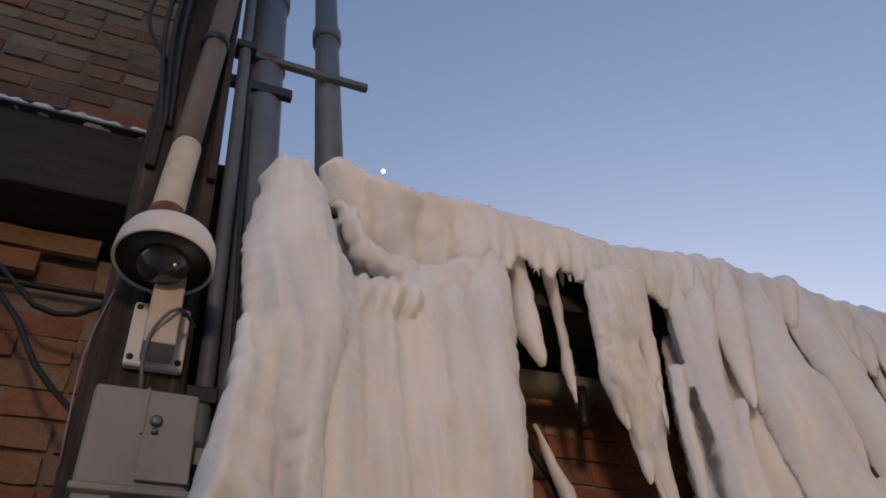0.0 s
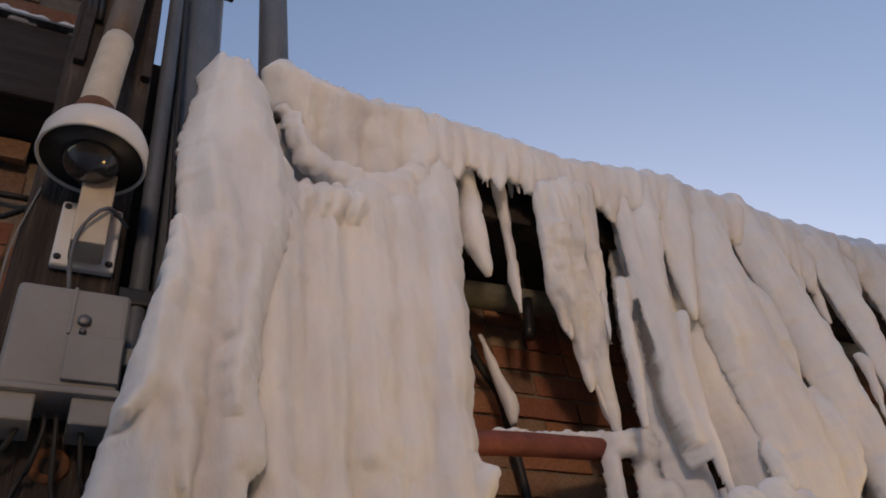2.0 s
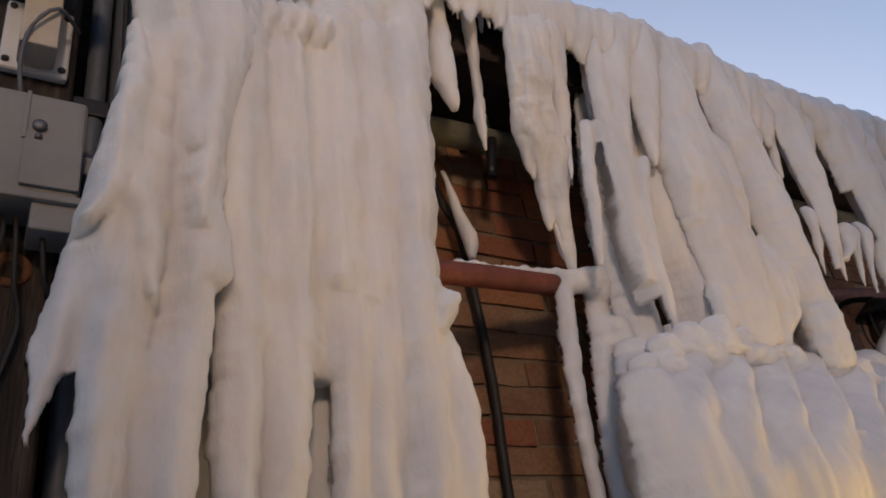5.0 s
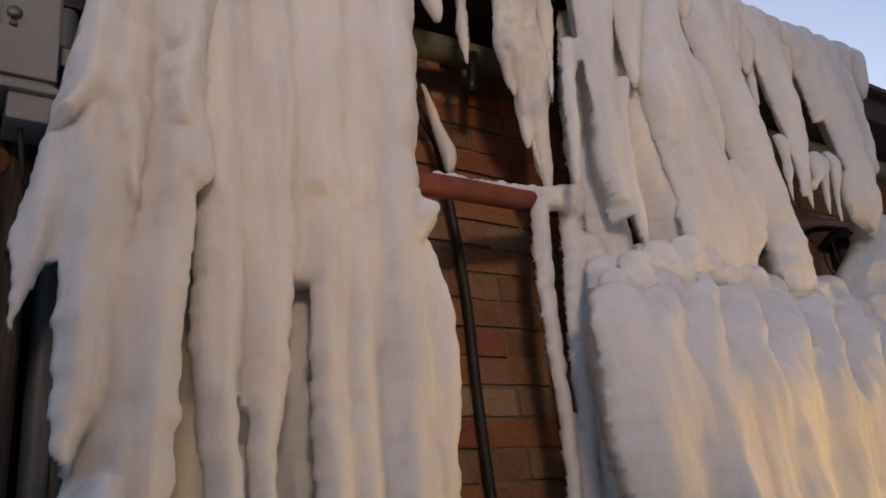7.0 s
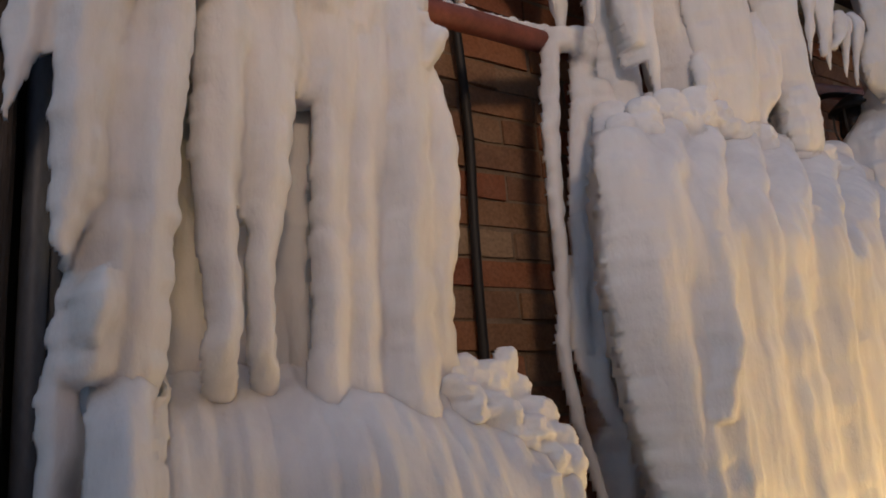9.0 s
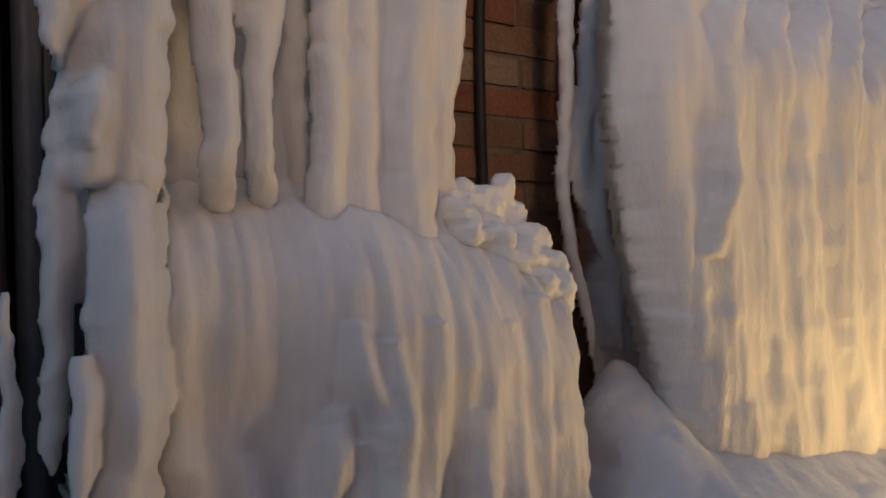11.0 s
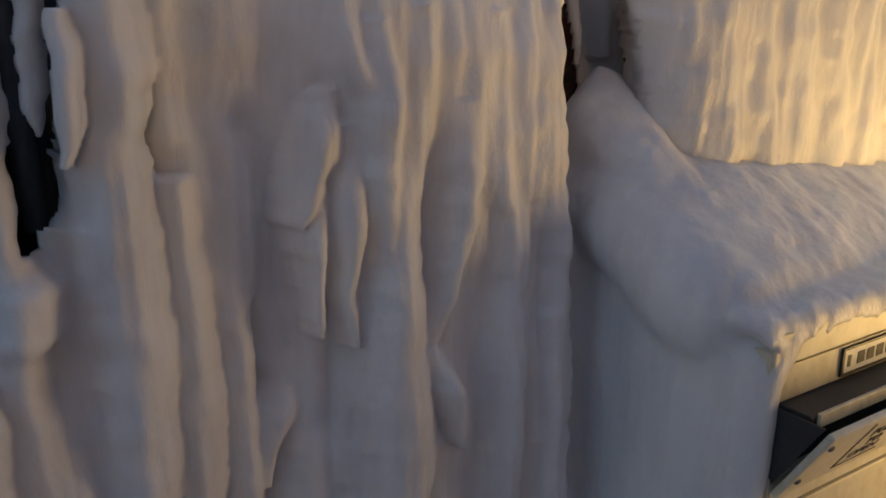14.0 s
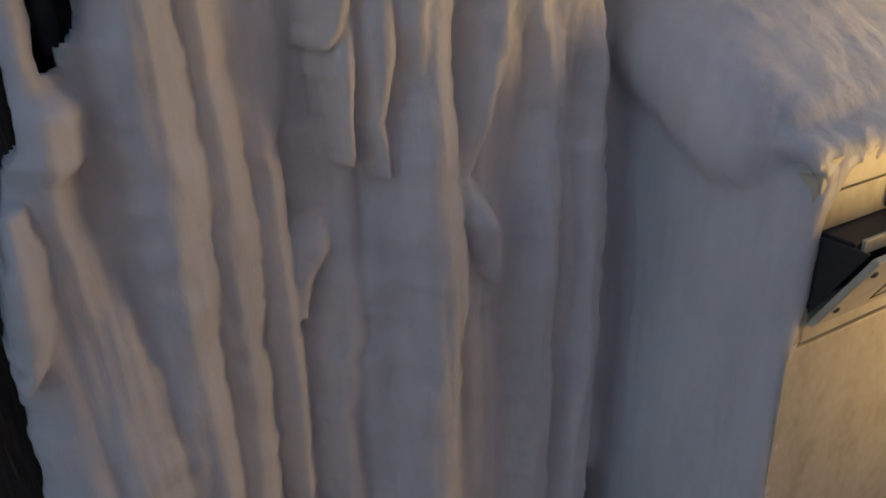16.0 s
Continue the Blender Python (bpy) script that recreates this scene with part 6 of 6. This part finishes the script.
jb = thing("junction_box", "pale grey plastic junction box on a post", "junction box", place=(0.007, 0, -0.016, 0, 0, 0))
part("body", box(-0.042, 0.108, 1.02, 1.086, 2.555, 2.722, 0.010, 3), BOX_GREY, jb)
part("cover_seam", box(0.030, 0.035, 1.0165, 1.0205, 2.64, 2.72, 0.001), BOX_GREY, jb)
part("cover_step", box(0.034, 0.105, 1.0135, 1.0195, 2.565, 2.638, 0.002), BOX_GREY, jb)
part("base_rim", box(-0.046, 0.112, 1.014, 1.088, 2.545, 2.556, 0.003), BOX_GREY, jb)
part("foot", box(-0.040, 0.010, 1.022, 1.08, 2.505, 2.546, 0.004), BOX_GREY, jb)
part("foot", box(0.052, 0.108, 1.022, 1.08, 2.505, 2.546, 0.004), BOX_GREY, jb)
for sz, r in ((2.664, 0.009), (2.645, 0.005)):
    sc = disc_solid([(r, 0.0), (r, 0.004), (r * 0.6, 0.006)], 16)
    bmesh.ops.rotate(sc, verts=sc.verts, cent=(0, 0, 0), matrix=Matrix.Rotation(radians(90), 3, "X"))
    bmesh.ops.translate(sc, verts=sc.verts, vec=(0.050, 1.019, sz))
    part("lock", sc, STEEL, jb, "steel screw lock", smooth=True)
part("side_bracket", box(0.108, 0.14, 1.05, 1.08, 2.62, 2.65, 0.003), BOX_GREY, jb)
for i, (x0, x1) in enumerate(((0.0, -0.03), (0.03, 0.02), (0.075, 0.10), (0.045, 0.065))):
    pipe("cable", [(x0, 1.05, 2.515), (x0 + 0.003, 1.045, 2.49), ((x0 + x1) / 2, 1.06, 2.455 - 0.012 * i), (x1, 1.075, 2.47 - 0.03 * i), (x1 - 0.02, 1.082, 2.43 - 0.05 * i)], 0.0035, RUBBER, "black cable under a junction box", "cable", "black cables", sides=8, step=0.015)
pipe("cable", [(-0.045, 1.085, 2.95), (-0.065, 1.083, 2.8), (-0.058, 1.083, 2.6)], 0.0015, BOX_GREY, "thin white cable on a post", "cable", sides=8)
pipe("cable", [(-0.60, 1.30, 3.34), (-0.40, 1.30, 3.20), (-0.272, 1.30, 3.158), (-0.19, 1.30, 3.07), (-0.11, 1.29, 3.055), (-0.04, 1.22, 3.06)], 0.006, RUBBER, "black cable sagging along the wall", "cable", "black cables", sides=8)
pipe("cable", [(-0.50, 1.30, 3.28), (-0.253, 1.30, 3.085), (-0.154, 1.29, 2.924), (-0.09, 1.24, 2.82), (-0.044, 1.12, 2.70)], 0.006, RUBBER, "black cable sagging to a junction box", "cable", "black cables", sides=8)
pipe("cable", [(-0.60, 1.375, 3.22), (-0.29, 1.375, 3.19), (-0.056, 1.375, 3.19)], 0.007, RUBBER, "dark cable along the brick wall", "cable", "black cables", sides=8)
tagged(part("board", box(-0.9, 0.16, 1.235, 1.258, 0.0, 2.30, 0.004), BOARD), "dull brown boarding behind a post", "boarding")
pipe("drain_pipe", [(0.155, 1.14, 2.5), (0.15, 1.15, 2.3), (0.155, 1.17, 2.1), (0.15, 1.19, 1.2)], 0.026, PVC_GREY, "dark grey pipe behind the icefall")

# ---- pipes on the brick wall ----
gas = thing("gas_pipe", "olive grey pipe along the brick wall", "pipe")
part("run", tube([(0.5, 1.30, 3.06), (1.0, 1.30, 3.085), (1.6, 1.30, 3.10), (3.2, 1.30, 3.14)], 0.034, 20, 0.1), GAS_PIPE, gas, smooth=True)
part("drip_leg", tube([(1.035, 1.265, 3.06), (1.02, 1.262, 2.99), (1.01, 1.262, 2.945)], 0.014, 14, 0.03), BLACK, gas, "short black outlet", smooth=True)
part("hanger", box(1.03, 1.055, 1.28, 1.395, 3.115, 3.16, 0.004), BLACK, gas)
red = thing("red_pipe", "red painted pipe with snow on top", "pipe")
part("run", tube([(0.45, 1.15, 2.56), (0.79, 1.18, 2.61), (1.13, 1.24, 2.655), (1.6, 1.31, 2.72), (2.9, 1.34, 2.90)], 0.024, 20, 0.1), RED_PIPE, red, smooth=True)
sp = bmesh.new()
for i in range(16):
    u = i / 15
    blob(sp, 0.82 + 0.32 * u, 1.19 + 0.055 * u, 2.637 + 0.044 * u + rng.uniform(-.002, .004), 0.016, 0.014, 0.007 + rng.uniform(0, .004) + 0.012 * u * u)
tagged(fused("snow_strip", sp, SNOW, voxel=0.004, smooth=2, lump=0.003, flute=0.002, ripple=0.002), "thin snow lying on a red pipe", "snow")
pipe("hose", [(0.86, 1.30, 3.0), (0.90, 1.34, 2.924), (0.952, 1.352, 2.84), (0.972, 1.362, 2.67), (0.985, 1.372, 2.46), (0.975, 1.372, 2.27), (0.968, 1.37, 1.99), (0.97, 1.37, 1.5)], 0.0105, RUBBER, "black rubber hose hanging on the wall", "hose", sides=12)
lan = thing("wall_lantern", "black caged wall lantern, unlit", "lantern", place=(2.30, 1.2, 2.58, 0, 0, 0))
part("back_plate", box(-0.05, 0.05, 0.17, 0.198, 0.0, 0.2, 0.006), BLACK, lan)
part("arm", tube([(0, 0.17, 0.17), (0, 0.08, 0.19), (0, 0.0, 0.16)], 0.009, 10, 0.02), BLACK, lan, smooth=True)
part("cap", disc_solid([(0.012, 0.16), (0.03, 0.15), (0.07, 0.115), (0.07, 0.108), (0.01, 0.108)], 20), BLACK, lan, smooth=True)
part("glass", disc_solid([(0.045, 0.107), (0.05, 0.04), (0.035, 0.0)], 20), GLASS, lan, smooth=True)
for k in range(6):
    ca, sa = math.cos(k * math.pi / 3), math.sin(k * math.pi / 3)
    part("cage_bar", tube([(0.055 * ca, 0.055 * sa, 0.11), (0.058 * ca, 0.058 * sa, 0.05), (0.04 * ca, 0.04 * sa, -0.01)], 0.0035, 6, 0.02), BLACK, lan)
part("cage_ring", disc_solid([(0.040, -0.012), (0.046, -0.012), (0.046, -0.004), (0.040, -0.004)], 20), BLACK, lan)

# ---- steel bin ----
bin_ = thing("litter_bin", "pale painted steel bin capped with ice, flap half open", "bin", place=(1.0, 0.705, 0, 0, 0, -4))
W = 0.62
part("body", box(0.004, W, 0.012, 0.45, 0.0, 1.262, 0.004), BIN_DARK, bin_, "dark steel carcass")
part("lower_panel", box(0.0, W, -0.004, 0.010, 0.02, 0.975, 0.003), BIN_PAINT, bin_, "pale painted lower door")
part("side_strip", box(-0.006, 0.003, -0.004, 0.04, 0.02, 1.26, 0.002), BIN_PAINT, bin_)
part("middle_panel", box(0.018, W, -0.006, 0.010, 0.984, 1.045, 0.003), BIN_PAINT, bin_)
part("left_stile", box(0.0, 0.014, -0.006, 0.010, 0.984, 1.045, 0.003), BIN_PAINT, bin_)
part("top_panel", box(0.0, W, -0.008, 0.010, 1.234, 1.285, 0.003), BIN_PAINT, bin_)
part("sign_panel", box(0.02, W, -0.004, 0.010, 1.172, 1.229, 0.002), BIN_PAINT, bin_)
part("hood", box(0.03, W, -0.055, 0.010, 1.160, 1.170, 0.002), BIN_DARK, bin_, "grey steel hood")
part("hood_lip", box(0.045, W, -0.060, -0.054, 1.150, 1.172, 0.002), BIN_PAINT, bin_)
sg = part("sign_plate", box(0.175, 0.40, -0.0075, -0.0045, 1.182, 1.222, 0.001), WHITE, bin_, "white sign with a dark frame and bars")
part("sign_frame", merge(box(0.170, 0.175, -0.009, -0.0045, 1.178, 1.226), box(0.175, 0.40, -0.009, -0.0045, 1.222, 1.226), box(0.175, 0.40, -0.009, -0.0045, 1.178, 1.182)), BLACK, sg)
for i in range(6):
    x0 = 0.185 + 0.026 * i
    part("mark", box(x0, x0 + (0.008 if i == 0 else 0.019), -0.0085, -0.0076, 1.192, 1.212), INK, sg)
# flap, tipped out at the top
flap = part("flap", box(0, W - 0.03, -0.012, 0.0, 0, 0.165, 0.004), BIN_PAINT, bin_, "pale flap tipped open")
flap.matrix_basis = pose(0.022, -0.006, 1.02, 30, 0, 0)
wb = bmesh.new()
tri = [(0.0, 0.0, 1.025), (0.0, -0.082, 1.165), (0.0, 0.0, 1.165)]
lo = [wb.verts.new((0.022, y, z)) for _, y, z in tri]
hi = [wb.verts.new((0.026, y, z)) for _, y, z in tri]
wb.faces.new(lo)
wb.faces.new(hi[::-1])
for k in range(3):
    wb.faces.new((lo[k], hi[k], hi[(k + 1) % 3], lo[(k + 1) % 3]))
part("flap_cheek", wb, BIN_DARK, bin_, "dark steel cheek of the flap")
for bx, bz in ((0.018, 0.045), (0.018, 0.135)):
    sc = disc_solid([(0.006, 0.0), (0.006, 0.002), (0.003, 0.004)], 14)
    bmesh.ops.rotate(sc, verts=sc.verts, cent=(0, 0, 0), matrix=Matrix.Rotation(radians(90), 3, "X"))
    bmesh.ops.translate(sc, verts=sc.verts, vec=(bx, -0.012, bz))
    part("bolt", sc, STEEL, flap)
for k, word in enumerate(("PULL", "TO", "OPEN")):
    cu = bpy.data.curves.new("letters", "FONT")
    cu.body, cu.size, cu.align_x, cu.extrude = word, 0.030, "CENTER", 0.0004
    tmp = new("letters", cu)
    me = bpy.data.meshes.new_from_object(tmp.evaluated_get(bpy.context.evaluated_depsgraph_get()))
    bpy.data.objects.remove(tmp)
    me.materials.clear()
    me.materials.append(INK)
    t = new("letters", me)
    t.parent = flap
    t.matrix_basis = pose(0.175, -0.0128, 0.104 - 0.030 * k, 90, 0, 0)
fr = merge(box(0.115, 0.1175, -0.0132, -0.0118, 0.03, 0.15), box(0.115, 0.235, -0.0132, -0.0118, 0.028, 0.0305))
part("label_border", fr, INK, flap)

# ---- the moon ----
mm, mn, ml, mp_ = material("moonlight")
mp_.inputs["Emission Color"].default_value = (1.0, 0.97, 0.9, 1)
mp_.inputs["Emission Strength"].default_value = 1.6
mb = bmesh.new()
bmesh.ops.create_icosphere(mb, subdivisions=3, radius=2.4)
bmesh.ops.translate(mb, verts=mb.verts, vec=Vector((0.2485, 0.557, 0.7925)) * 900 + Vector((0, 0, 1.9)))
tagged(part("moon", mb, mm, smooth=True), "small pale moon in the dusk sky", "moon", kind="structure")

# ---- bricks ----
C, BL, BH = 0.067, 0.207, 0.057


def brick_mesh(length, seed):
    bm = box(-length / 2, length / 2, -0.0045, 0.012, -BH / 2, BH / 2)
    bmesh.ops.subdivide_edges(bm, edges=[e for e in bm.edges if abs(e.verts[0].co.x - e.verts[1].co.x) > 0.01], cuts=2)
    r = random.Random(seed)
    for v in bm.verts:
        v.co += Vector((r.uniform(-.0025, .0025), r.uniform(-.002, .002), r.uniform(-.0025, .0025)))
    me = bpy.data.meshes.new("brick")
    bm.to_mesh(me)
    bm.free()
    me.materials.append(BRICK)
    return me


LONG = [brick_mesh(BL, k) for k in range(5)]
SHORT = [brick_mesh(BL / 2 - 0.005, 20 + k) for k in range(4)]


def lay(parent, y, x0, x1, z0, z1, near):
    """Courses of stretchers and headers; bricks inside near are parts, the others are joined."""
    rest_v, rest_f = [], []
    rows = int((z1 - z0) / C)
    for j in range(rows):
        z = z0 + (j + 0.5) * C
        heads = j % 4 == 3
        step = (BL + 0.01) / (2 if heads else 1)
        x = x0 + (0.0 if heads else (BL / 2 + 0.005) * (j % 2)) + step / 2
        while x + step / 2 < x1:
            me = rng.choice(SHORT if heads else LONG)
            p = (x + rng.uniform(-.002, .002), y + rng.uniform(-.003, .004), z + rng.uniform(-.002, .002))
            if any(a < x < b and c < z < d for a, b, c, d in near):
                ob = new("brick", me)
                ob.parent = parent
                ob.location = p
            else:
                n = len(rest_v)
                rest_v += [(v.co.x + p[0], v.co.y + p[1], v.co.z + p[2]) for v in me.vertices]
                rest_f += [[i + n for i in f.vertices] for f in me.polygons]
            x += step
    me = bpy.data.meshes.new("brickwork")
    me.from_pydata(rest_v, [], rest_f)
    me.materials.append(BRICK)
    ob = new("brickwork", me)
    ob.parent = parent
    tagged(ob, kind="stuff")


lay(wall, WALL, -1.4, 3.6, 1.2, 3.21, [(0.78, 1.35, 1.9, 3.21), (-0.45, 0.0, 2.6, 3.21)])
lay(wall, WALL, -1.4, 0.0, 3.21, 3.32, [(-0.45, 0.0, 3.2, 3.35)])
lay(wall, WALL - 0.035, -1.3, -0.05, 3.215, 3.36, [(-0.5, 0.0, 3.2, 3.4)])
lay(upper, WALL + 0.04, -1.6, 0.02, 3.63, 5.8, [(-0.65, 0.02, 3.63, 4.7)])
